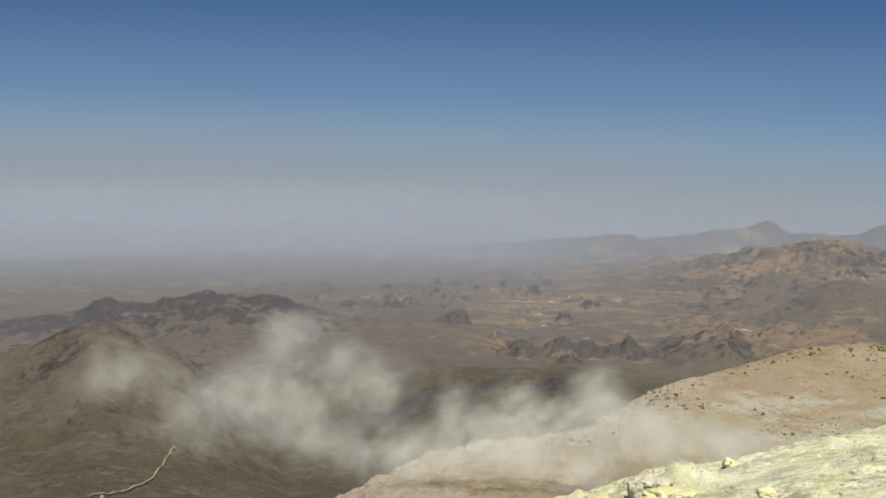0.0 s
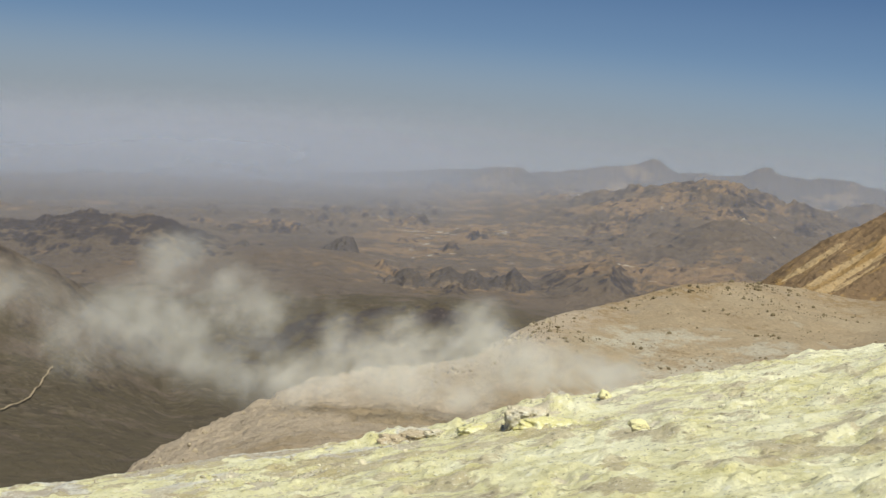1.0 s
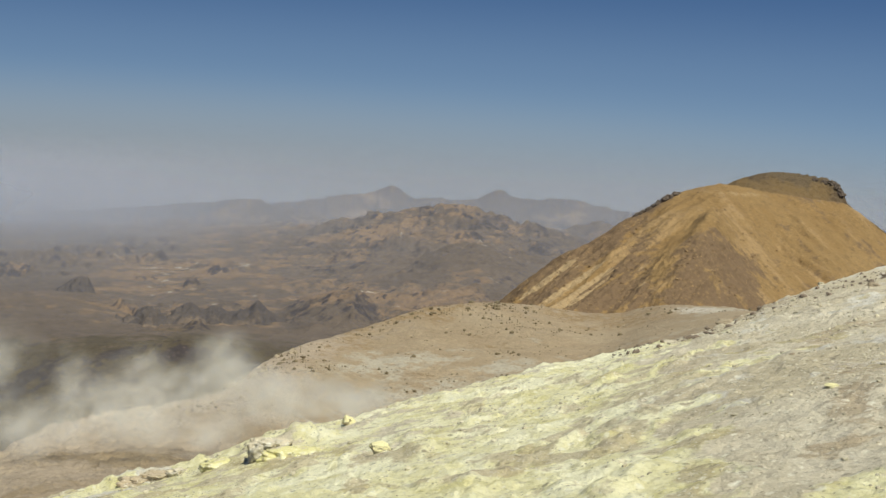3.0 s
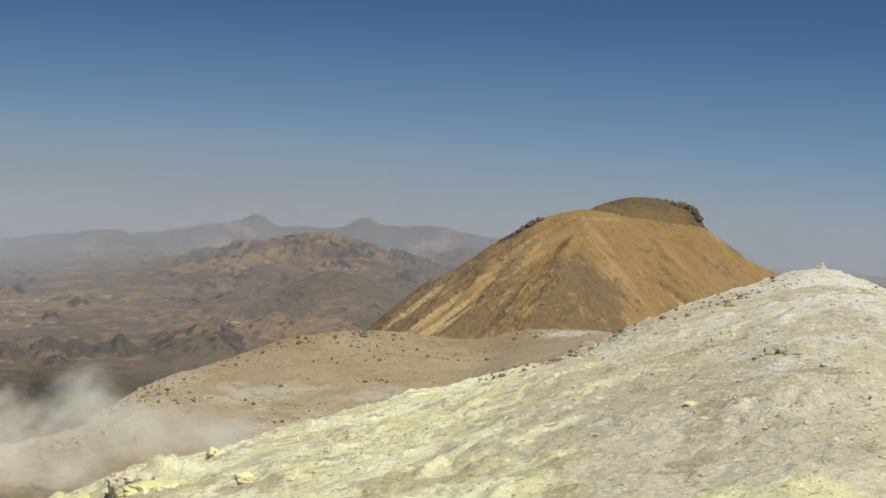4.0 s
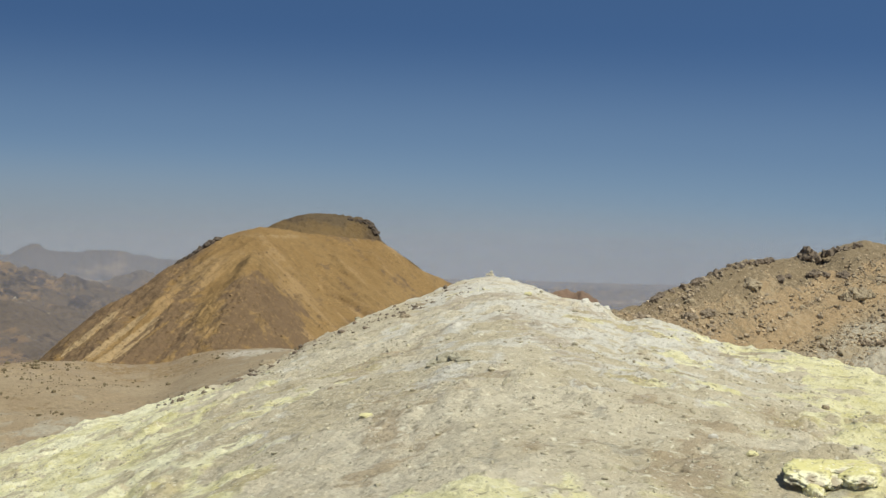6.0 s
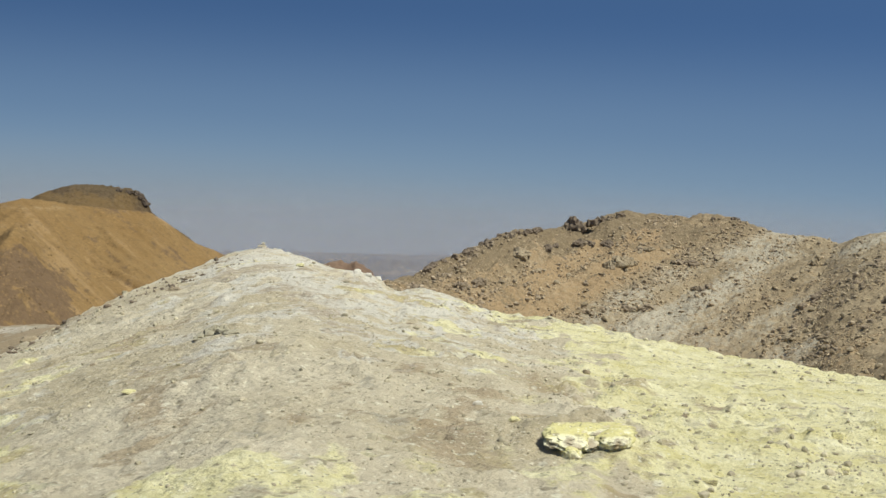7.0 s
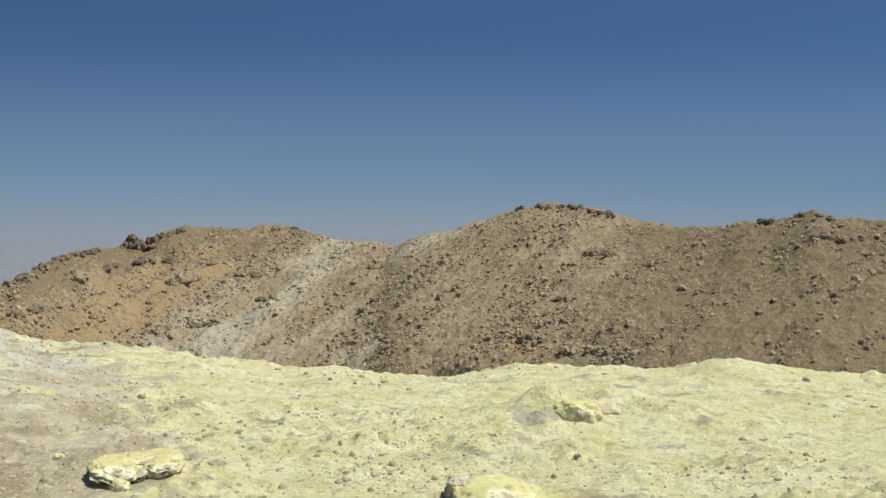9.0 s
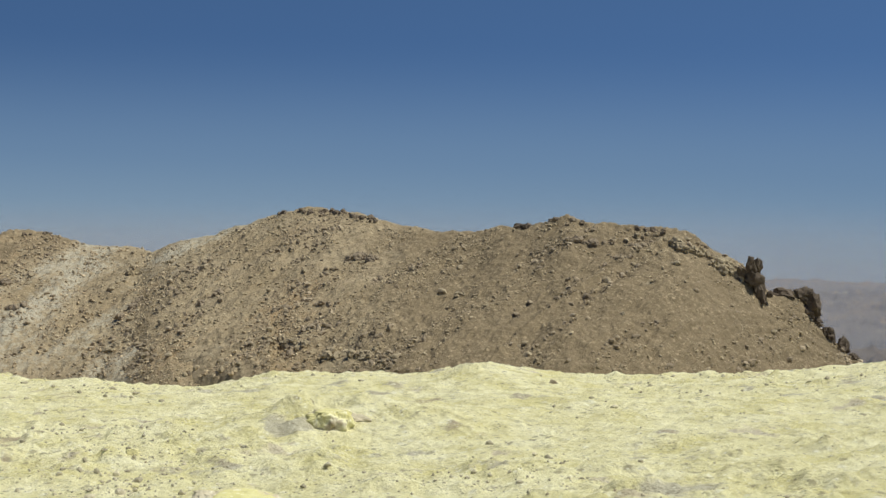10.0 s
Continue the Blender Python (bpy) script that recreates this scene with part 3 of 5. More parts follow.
cap, CAP = skyline_land("summit_cap", "", "", M_CAP, c_az, c_el, c_rc, c_fe, c_fr, 0.5, 0.25, 60, cap_relief, cap_zones, 0.1, "")
for key in list(cap.keys()):
    del cap[key]
cap.parent = golden
tagged(cap, "dark brown flat-topped lava cap with a cliff")

# the crater rim: a further and a nearer rubble slope
def rim_relief(seed, amp):
    def relief(x, y, A, U, R):
        g = np.clip(np.minimum(U + 0.1, 1.12 - U) * 5, 0.12, 1)
        d = band(A, -9.5 + 5.5 * np.clip(U, 0, 1))
        train = fbm(d * 0.9, U * 1.6, 4, seed + 12, 0.6, ridged=True)  # rubble lies in trains down the slope
        return amp * (0.6 * fbm(x * 0.09, y * 0.09, 4, seed) * g + 0.3 * train * g + 0.3 * fbm(x * 0.45, y * 0.45, 4, seed + 5) + 0.17 * fbm(x * 1.3, y * 1.3, 3, seed + 9, 0.6, ridged=True))
    return relief


def band(az, el):
    """Across the diagonal streaks of the bowl; zero on the line where the two slopes meet."""
    return az + 0.7 - 1.55 * (el + 4.65)


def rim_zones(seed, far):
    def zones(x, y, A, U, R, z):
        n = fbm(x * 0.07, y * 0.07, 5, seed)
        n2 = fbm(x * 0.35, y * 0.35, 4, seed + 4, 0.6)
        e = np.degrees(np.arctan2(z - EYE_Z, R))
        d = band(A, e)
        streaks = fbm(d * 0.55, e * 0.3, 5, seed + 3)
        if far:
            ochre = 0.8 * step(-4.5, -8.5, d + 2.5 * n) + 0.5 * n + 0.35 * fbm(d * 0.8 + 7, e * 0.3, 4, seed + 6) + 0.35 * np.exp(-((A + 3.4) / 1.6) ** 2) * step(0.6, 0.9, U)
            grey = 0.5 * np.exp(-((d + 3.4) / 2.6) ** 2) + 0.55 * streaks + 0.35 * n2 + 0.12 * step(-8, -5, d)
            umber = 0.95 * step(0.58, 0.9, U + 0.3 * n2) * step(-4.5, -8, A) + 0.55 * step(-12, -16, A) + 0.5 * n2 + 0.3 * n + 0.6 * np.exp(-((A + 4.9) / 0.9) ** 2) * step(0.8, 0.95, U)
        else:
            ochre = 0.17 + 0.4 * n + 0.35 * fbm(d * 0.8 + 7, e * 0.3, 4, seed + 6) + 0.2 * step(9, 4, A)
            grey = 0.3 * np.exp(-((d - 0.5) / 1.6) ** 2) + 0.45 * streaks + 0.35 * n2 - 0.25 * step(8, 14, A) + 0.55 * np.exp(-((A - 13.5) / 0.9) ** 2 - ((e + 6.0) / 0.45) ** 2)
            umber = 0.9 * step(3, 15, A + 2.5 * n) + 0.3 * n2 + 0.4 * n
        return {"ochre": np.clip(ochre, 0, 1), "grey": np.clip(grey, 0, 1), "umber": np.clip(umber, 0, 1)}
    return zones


l_az = np.linspace(-24, 4, 480)
l_el = glide(l_az, [-24, -21.5, -20, -19.2, -18.4, -17.7, -16.5, -15.9, -15, -12.6, -11.5, -10.3, -9, -7.1, -5.9, -4.7, -3.7, -1.8, -0.7, 1, 4], [-8.5, -7.4, -6.8, -6.6, -6.15, -5.85, -5.3, -5.05, -4.6, -4.25, -4.0, -3.55, -3.5, -3.68, -3.55, -3.82, -4.15, -4.42, -4.65, -4.9, -5.4])
l_el = l_el + 0.05
l_rc = glide(l_az, [-24, -20, -12, -6, 0, 4], [88, 92, 112, 116, 106, 97])
l_fr = l_rc - glide(l_az, [-24, -20, -15, -8, 4], [4, 8, 15, 26, 28])
l_fe = glide(l_az, [-24, -20, -15.7, -11.4, -6.5, 4], [-9.5, -8.2, -8.8, -9.4, -9.8, -10])
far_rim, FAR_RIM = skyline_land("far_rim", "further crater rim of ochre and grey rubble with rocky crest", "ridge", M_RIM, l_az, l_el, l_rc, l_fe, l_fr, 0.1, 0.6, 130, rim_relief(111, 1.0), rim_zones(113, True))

r_az = np.linspace(-2.6, 33, 700)
r_el = glide(r_az, [-2.6, -1.6, -0.7, 0.2, 1.4, 2.7, 3.9, 5.2, 6.3, 7.2, 8.1, 8.9, 10.1, 11.3, 12.8, 14, 15.3, 16, 16.9, 17.7, 18.6, 19.8, 21.6, 22.4, 23.2, 24.2, 25, 25.8, 26.8, 27.5, 28.2, 29.2, 31, 33],
             [-5.3, -4.75, -4.5, -4.22, -3.86, -3.54, -3.12, -2.85, -2.76, -2.85, -3.04, -3.28, -3.54, -3.73, -3.7, -3.52, -3.5, -3.3, -3.0, -3.18, -3.24, -3.42, -3.5, -3.75, -4.3, -4.75, -5.5, -6.1, -6.3, -7.3, -8.1, -8.8, -10, -12])
r_rc = glide(r_az, [-2.6, -1, 2, 6, 10, 17, 24, 33], [112.5, 106.8, 104, 100, 94, 85, 82, 84])
r_fr = r_rc - glide(r_az, [-2.6, -1, 2, 6, 10, 15, 24, 28, 33], [29, 29, 29, 28, 26, 21, 13, 6, 4])
r_fe = glide(r_az, [-2.6, 5, 20, 33], [-10.1, -9.9, -9.6, -10.5])
r_fe = np.minimum(r_fe, r_el - 0.8)
r_el = r_el + 0.04
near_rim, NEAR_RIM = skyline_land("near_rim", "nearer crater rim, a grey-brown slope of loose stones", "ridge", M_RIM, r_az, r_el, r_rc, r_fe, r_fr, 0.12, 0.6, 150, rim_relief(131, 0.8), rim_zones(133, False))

# ---------------------------------------------------------------- valley floor and plain to the horizon
HILLS = (  # crest line (az, elevation angle), distance, slope length before and behind, roughness
    ((-88, -84, -82, -79.5, -78.5, -77.6, -76.9, -75.2, -73.9, -72.5, -71.0, -70.2, -69.2, -67.5, -65), (-9.6, -9.1, -8.8, -8.4, -7.95, -8.1, -8.25, -7.75, -7.6, -7.65, -7.75, -8.1, -8.5, -9.2, -10), 1900, 260, 200, 12),
    ((-90, -84, -81, -79.8, -78.8, -77.6, -76.2, -74.6, -72.5, -70), (-11.0, -10.2, -9.6, -9.1, -8.8, -9.2, -9.9, -10.7, -12.3, -14), 1050, 280, 200, 6),
    ((-71, -68, -65, -62.5, -60.8, -59.5), (-9.7, -9.2, -9.05, -9.2, -9.6, -10.2), 1790, 330, 220, 6),
    ((-67, -63.5, -60.5, -58.6, -57.2, -55.8, -54, -51), (-13.4, -11.9, -11.45, -11.2, -11.3, -11.7, -12.2, -13.4), 1150, 120, 260, 8),
    ((-56, -54.4, -53.6, -52.6, -51.7, -51.3, -51.0, -50.4, -49.4, -48), (-10.6, -9.7, -9.3, -8.95, -8.6, -8.4, -8.7, -9.3, -9.9, -10.8), 1750, 200, 170, 12),
    ((-53, -49.8, -48.2, -46.9, -46.2, -45.2, -43.5, -42.2, -40), (-8.9, -7.7, -7.0, -6.6, -6.5, -6.8, -7.4, -7.9, -8.9), 2350, 560, 400, 12),
    ((-66, -60, -56, -53.2, -51.5, -50.0, -48.9, -47.6, -46.4, -45.0, -43.5, -41.5, -39), (-7.4, -6.7, -6.35, -6.1, -5.75, -5.45, -5.2, -5.0, -5.05, -5.35, -5.75, -6.2, -7.1), 3150, 950, 700, 20),
    ((-47, -43.5, -42, -41.1, -40.7, -40.2, -39.4, -38, -34), (-6.6, -5.9, -5.75, -5.35, -5.2, -5.3, -5.5, -5.9, -6.8), 3700, 260, 260, 14),
)


def ground_z(az, r):
    x, y = polar(az, r)
    base = np.interp(r, [0, 30, 60, 100, 200, 400, 800, 1200, 1900, 2500, 3200, 4950], [-24, -26, -32, -48, -88, -150, -232, -270, -312, -338, -370, -482])
    rough = step(600, 1700, r) * (1 - 0.4 * step(3400, 4700, r))
    wx, wy = x + 90 * fbm(x / 380, y / 380, 3, 181), y + 90 * fbm(x / 380, y / 380, 3, 183)
    ridges = fbm(wx / 230, wy / 230, 6, 151, 0.58, ridged=True)
    gully = fbm(wx / 80, wy / 80, 5, 165, 0.62, ridged=True)
    open_land = 0.35 + 0.65 * step(-76, -60, az)
    z = base + rough * (28 * (ridges - 0.38) + 16 * fbm(x / 520, y / 520, 4, 157) + 26 * (gully - 0.36)) * open_land
    z = z + step(90, 500, r) * 4 * fbm(x / 120, y / 120, 5, 161, ridged=True)
    z = z + step(1300, 1700, r) * 14 * (fbm(wx / 38, wy / 38, 4, 187, 0.62, ridged=True) - 0.36) * open_land
    knobs = np.clip(fbm(x / 60, y / 60, 4, 169, 0.6) - 0.12, 0, 1) * step(0.0, 0.35, fbm(x / 260, y / 260, 3, 167))
    z = z + rough * 24 * knobs * (0.5 + 0.5 * open_land)
    a = (az + 180) % 360 - 180
    for haz, hel, dist, before, behind, jag in HILLS:
        flat = np.interp(dist, [800, 1200, 1900, 2500, 3200, 4950], [-232, -270, -312, -338, -370, -482])
        edge = np.minimum(step(haz[0], haz[0] + 1.5, a), step(haz[-1], haz[-1] - 1.5, a))
        tall = np.maximum(EYE_Z + dist * tan_deg(glide(a, haz, hel)) - flat, 0) * edge
        t = np.where(r < dist, (dist - r) / before, (r - dist) / behind)
        lift = np.exp(-np.abs(t) ** 1.25)
        crag = 1.2 * (ridges - 0.42) + 0.75 * (gully - 0.45) + 0.7 * fbm(x / 34, y / 34, 4, 163, 0.62, ridged=True) + 0.05
        z = np.where(lift > 0.02, np.maximum(z, base + tall * lift + jag * np.minimum(tall / 40, 1) * np.sqrt(lift) * crag), z)
    return z


def build_ground():
    az = np.concatenate([np.linspace(-90, 36, 940), np.linspace(36, 270, 60)[1:-1]])
    r = np.concatenate([[1, 25, 60, 100, 150, 220], np.geomspace(300, 4950, 410)])
    A, R = np.meshgrid(az, r, indexing="ij")
    z = ground_z(A, R)
    x, y = polar(A, R)
    steep = np.gradient(z, axis=1) / np.maximum(np.gradient(R, axis=1), 1e-3)
    n = fbm(x / 200, y / 200, 5, 171)
    n2 = fbm(x / 48, y / 48, 4, 173, 0.6)
    n6 = fbm(x / 19, y / 19, 4, 175, 0.6)
    side = np.gradient(z, axis=0) / np.maximum(R * np.radians(np.gradient(A, axis=0)), 1e-2)
    slope = np.hypot(steep, side)
    n9 = fbm(x / 9, y / 9, 3, 179)
    badland = step(-68, -58, A) * step(1350, 1800, R)
    ochre = 0.04 + 0.16 * badland + 0.4 * n6 + 0.25 * n9 + 0.5 * n + 0.55 * n2 + 0.12 * badland * step(0.3, 0.1, slope) + 0.22 * np.exp(-((A + 49) / 8) ** 2) * step(1300, 1700, R) - 0.5 * step(1500, 1000, R) - 0.3 * step(1500, 1200, R) * step(-68, -72, A)
    ochre = ochre + 0.6 * np.exp(-((R - 1230) / 90) ** 2 - ((A + 68.8) / 2.2) ** 2)
    dim = step(-51, -48, A) * np.exp(-((R - 2250) / 260) ** 2)
    ochre = ochre - 0.5 * dim
    olive = step(1650, 1250, R) * 0.75 + 0.35 * n2 - 0.5 * np.exp(-((R - 1000) / 180) ** 2) * step(-68, -73, A)
    rock = 0.02 + 0.45 * fbm(x / 31 + 3, y / 31, 4, 177, 0.6) + 0.6 * step(0.22, 0.6, slope) + 0.4 * n2 - 0.15 * n - 0.35 * dim - 0.4 * step(1450, 1200, R) * step(-67, -71, A) + 0.6 * np.exp(-((R - 1900) / 170) ** 2) * step(-66, -70, A) + 0.3 * np.exp(-((R - 1090) / 110) ** 2)
    pale = 0.9 * step(0.28, 0.5, fbm(x / 40 + 11, y / 22, 4, 185, 0.6)) * step(-0.1, 0.2, n) * badland * step(0.2, -0.1, steep)
    me = grid_mesh("ground", x, y, z, M_VALLEY, {"ochre": np.clip(ochre, 0, 1), "olive": np.clip(olive, 0, 1), "rock": np.clip(rock, 0, 1), "pale": np.clip(pale, 0, 1)}, closed=True)
    return thing("ground", me, "arid brown valley and plain with ochre badlands reaching the horizon", "ground", "structure")


build_ground()

# far hills, mesas and crags
def far_land(name, label, category, az, el, r, deep, drop, seed, rough, mat=None):
    a = np.linspace(az[0], az[-1], max(80, int((az[-1] - az[0]) / 0.06)))
    e = glide(a, az, el) + rough * (0.25 * fbm(a * 2.1, a * 0 + seed, 4, seed) + 0.12 * fbm(a * 9, a * 0 + seed, 3, seed + 1))
    rc = np.full_like(a, float(r))
    fr = rc - deep * (0.8 + 0.4 * fbm(a * 0.8, a * 0 + 3, 3, seed + 5))
    def even(v):
        w = np.ones(41) / 41
        return np.convolve(np.pad(v, 20, mode="edge"), w, mode="valid")

    low = np.degrees(np.arctan2(even(ground_z(a, rc)) - 6 - EYE_Z, rc))
    span = (a - a[0]) / (a[-1] - a[0])
    e = low + (e - low) * np.minimum(step(0, 0.1, span), step(1, 0.9, span))
    zf = even(ground_z(a, fr)) - 14
    fe = np.minimum(np.degrees(np.arctan2(zf - EYE_Z, fr)), e - 0.15)

    def relief(x, y, A, U, R):
        g = np.clip(np.minimum(U + 0.05, 1.06 - U) * 4, 0.0, 1)
        return drop * g * (fbm(x / (deep * 0.45), y / (deep * 0.45), 6, seed, 0.6, ridged=True) + 0.3 * fbm(A * 3, U * 3.5, 4, seed + 7))

    def zones(x, y, A, U, R, z):
        return {"ochre": np.clip(0.12 + 0.8 * fbm(x / 110 + z / 45, y / 110 - z / 38, 5, seed + 2) + 0.3 * step(0.7, 0.2, U), 0, 1)}

    ob, _ = skyline_land(name, label, category, mat or M_FARROCK, a, e, rc, fe, fr, 0.1, 0.5, 44, relief, zones, 0.12)
    return ob


far_land("rock_butte", "small dark butte with a steep end", "butte", [-64.6, -63.9, -63.5, -63.1, -62.75, -62.55, -62.2], [-9.4, -8.8, -8.55, -8.4, -8.45, -8.85, -9.6], 1950, 90, 8, 205, 0.3)
far_land("rock_butte", "low dark double knoll on the plain", "butte", [-68.2, -67.8, -67.5, -67.1, -66.7, -66.2], [-9.4, -8.8, -8.7, -9.0, -8.8, -9.5], 1980, 90, 8, 207, 0.4)
far_land("crag_group", "jagged group of dark crags above ochre slopes", "crags", [-61.6, -60.9, -60.3, -59.8, -59.0, -58.5, -57.9, -57.2, -56.5, -56.0, -55.5, -55.1, -54.6, -53.8], [-10.5, -10.0, -9.65, -9.9, -9.7, -9.45, -9.75, -9.7, -9.8, -9.7, -9.45, -9.75, -10.1, -10.7], 1650, 150, 18, 209, 0.7)
far_land("table_mountain", "long hazy table mountain with a level top", "mesa", [-66.5, -64.5, -63.3, -61.5, -59.7, -57.6, -55.9, -55.5, -55.0, -53.8, -52], [-6.4, -5.85, -5.62, -5.45, -5.3, -5.1, -4.93, -4.97, -5.2, -5.35, -5.7], 4200, 300, 18, 219, 0.2)
far_land("far_peaks", "faint blue line of far peaks in haze", "mountains", [-57, -54.5, -53.5, -52, -50.4, -49.6, -49.1, -48.2, -47.1, -45.8, -45.1, -44.4, -43.3, -42.2, -41, -39, -36], [-5.4, -5.0, -4.85, -4.68, -4.35, -4.15, -4.55, -4.62, -4.65, -4.45, -4.13, -4.48, -4.5, -4.4, -4.62, -4.9, -5.3], 4700, 260, 14, 221, 0.4)

# ---------------------------------------------------------------- stones and boulders
def rock_mesh(name, seed, mat, detail=3, stretch=(1, 0.8, 0.65), rough=0.12, planes=11, taper=0.38):
    """An angular stone: a ball cut by planes, then roughened."""
    rng = np.random.default_rng(seed)
    bm = bmesh.new()
    bmesh.ops.create_icosphere(bm, subdivisions=detail, radius=1)
    v = np.array([w.co[:] for w in bm.verts])
    n = rng.normal(size=(planes, 3))
    n = np.concatenate([n, np.eye(3) + rng.normal(size=(3, 3)) * 0.22, -np.eye(3) + rng.normal(size=(3, 3)) * 0.22])
    n /= np.linalg.norm(n, axis=1)[:, None]
    cut_at = np.concatenate([rng.uniform(0.66, 0.95, planes), rng.uniform(0.52, 0.72, 6)])
    d = v @ n.T
    r = np.min(np.where(d > 0.05, cut_at / np.maximum(d, 0.05), 9), axis=1)
    r = np.minimum(r, 1.05)
    r = r * (1 + rough * (value_noise(v[:, 0] * 2.3, v[:, 1] * 2.3, v[:, 2] * 2.3 + 5, seed) + 0.5 * value_noise(v[:, 0] * 5.1, v[:, 1] * 5.1, v[:, 2] * 5.1 + 5, seed + 1)))
    v = v * r[:, None]
    v[:, :2] *= (1 - taper * np.clip(v[:, 2:], -0.3, 1))  # broader below
    v = v * np.array(stretch)
    for w, co in zip(bm.verts, v):
        w.co = co
    me = bpy.data.meshes.new(name)
    bm.to_mesh(me)
    bm.free()
    me.materials.append(mat)
    return me


def lump_mesh(name, seed, stretch, rough=0.22, yellow=0.9, rust=0.15):
    """A rounded lump of crust with a flattish top."""
    bm = bmesh.new()
    bmesh.ops.create_icosphere(bm, subdivisions=5, radius=1)
    v = np.array([w.co[:] for w in bm.verts])
    r = 1 + rough * (value_noise(v[:, 0] * 1.7, v[:, 1] * 1.7, v[:, 2] * 1.7 + 5, seed) + 0.6 * value_noise(v[:, 0] * 3.9, v[:, 1] * 3.9, v[:, 2] * 3.9 + 5, seed + 1) + 0.35 * value_noise(v[:, 0] * 8.5, v[:, 1] * 8.5, v[:, 2] * 8.5 + 5, seed + 2) + 0.25 * value_noise(v[:, 0] * 19, v[:, 1] * 19, v[:, 2] * 19 + 5, seed + 3))
    v = v * r[:, None]
    v[:, 2] = np.tanh(v[:, 2] * 1.5)
    for w, co in zip(bm.verts, v * np.array(stretch)):
        w.co = co
    for f in bm.faces:
        f.smooth = True
    me = bpy.data.meshes.new(name)
    bm.to_mesh(me)
    bm.free()
    for zone, amount in (("sulphur", yellow), ("cream", 0.45 * yellow), ("white", 0.0), ("grey", 0.75 - 0.65 * yellow), ("rust", rust)):
        layer = me.attributes.new(zone, "FLOAT", "POINT")
        layer.data.foreach_set("value", np.full(len(me.vertices), amount, dtype=np.float32))
    me.materials.append(M_LUMP)
    return me


def at_angle(az, el, r0=4.0, r1=60.0):
    """Where a sight line from above the mound's middle meets the mound."""
    r = np.linspace(r0, r1, 1500)
    z = mound_z(np.full_like(r, az), r)
    below = np.nonzero(z >= EYE_Z + r * math.tan(radians(el)))[0]
    k = below[0] if len(below) else int(np.argmax(np.arctan2(z - EYE_Z, r)))
    x, y = polar(az, r[k])
    return float(x), float(y), float(z[k]), float(r[k])


def put_rock(name, me, x, y, z, size, label, category, group="", turn=(0, 0, 0)):
    ob = new(name, me)
    ob.location = (x, y, z)
    ob.rotation_euler = [radians(a) for a in turn]
    ob.scale = size if np.ndim(size) else (size, size, size)
    return tagged(ob, label, category, group)


def swarm(name, places, sizes, mat, label, seed, sink=0.25, flat=0.7, category="stones"):
    """Many small stones in one mesh."""
    rng = np.random.default_rng(seed)
    bm = bmesh.new()
    bmesh.ops.create_icosphere(bm, subdivisions=1, radius=1)
    bm.verts.ensure_lookup_table()
    base = np.array([w.co[:] for w in bm.verts])
    tri = np.array([[w.index for w in f.verts] for f in bm.faces])
    bm.free()
    n, k = len(places), len(base)
    v = base[None] * rng.uniform(0.62, 1.25, (n, k, 1)) * rng.uniform(0.6, 1.2, (n, 1, 3)) * np.array([1, 1, flat])
    v[..., :2] *= 1 - 0.3 * np.clip(v[..., 2:] / flat, -0.3, 1)
    a = rng.uniform(0, 2 * np.pi, n)
    c, si = np.cos(a)[:, None], np.sin(a)[:, None]
    v = np.stack([v[..., 0] * c - v[..., 1] * si, v[..., 0] * si + v[..., 1] * c, v[..., 2]], -1)
    v = v * sizes[:, None, None] + places[:, None, :] + np.array([0, 0, 1]) * (sizes * (flat - sink) * 0.6)[:, None, None]
    faces = (tri[None] + (np.arange(n) * k)[:, None, None]).reshape(-1, 3)
    return thing(name, mesh_from(name, v.reshape(-1, 3), faces, mat, None, False), label, category, "stuff")


def on_sheet(sheet, count, seed, lo, hi, keep):
    """Random places on the face of a landform; lo, hi: share of its rows; keep(az, u, x, y) is a likelihood."""
    x, y, z = sheet
    rng = np.random.default_rng(seed)
    n, k = x.shape
    i = rng.integers(0, n, count * 9)
    j = rng.integers(int(lo * k), int(hi * k), count * 9)
    p = np.stack([x[i, j], y[i, j], z[i, j]], 1)
    az = np.degrees(np.arctan2(p[:, 0], p[:, 1]))
    el = np.degrees(np.arctan2(p[:, 2] - EYE_Z, np.hypot(p[:, 0], p[:, 1])))
    ok = rng.random(len(p)) < keep(az, el, p[:, 0], p[:, 1])
    return p[ok][:count]


rng = np.random.default_rng(404)


def clumps(az, el, x, y):
    d = band(az, el)
    return np.clip(0.28 + 1.3 * fbm(d * 1.1, el * 0.45, 4, 401) + 0.7 * fbm(x * 0.9, y * 0.9, 3, 402), 0.05, 1)


def near_keep(az, el, x, y):
    sandy = 0.6 * np.exp(-((az - 16) / 5) ** 2 - ((el + 7.5) / 1.8) ** 2) + 0.2 * step(10, 15, az)
    return np.clip(clumps(az, el, x, y) + 0.7 * np.exp(-((az - 4) / 4.5) ** 2 - ((el + 8.6) / 1.1) ** 2) + 0.25 * step(8, 2, az) - sandy, 0.02, 1)


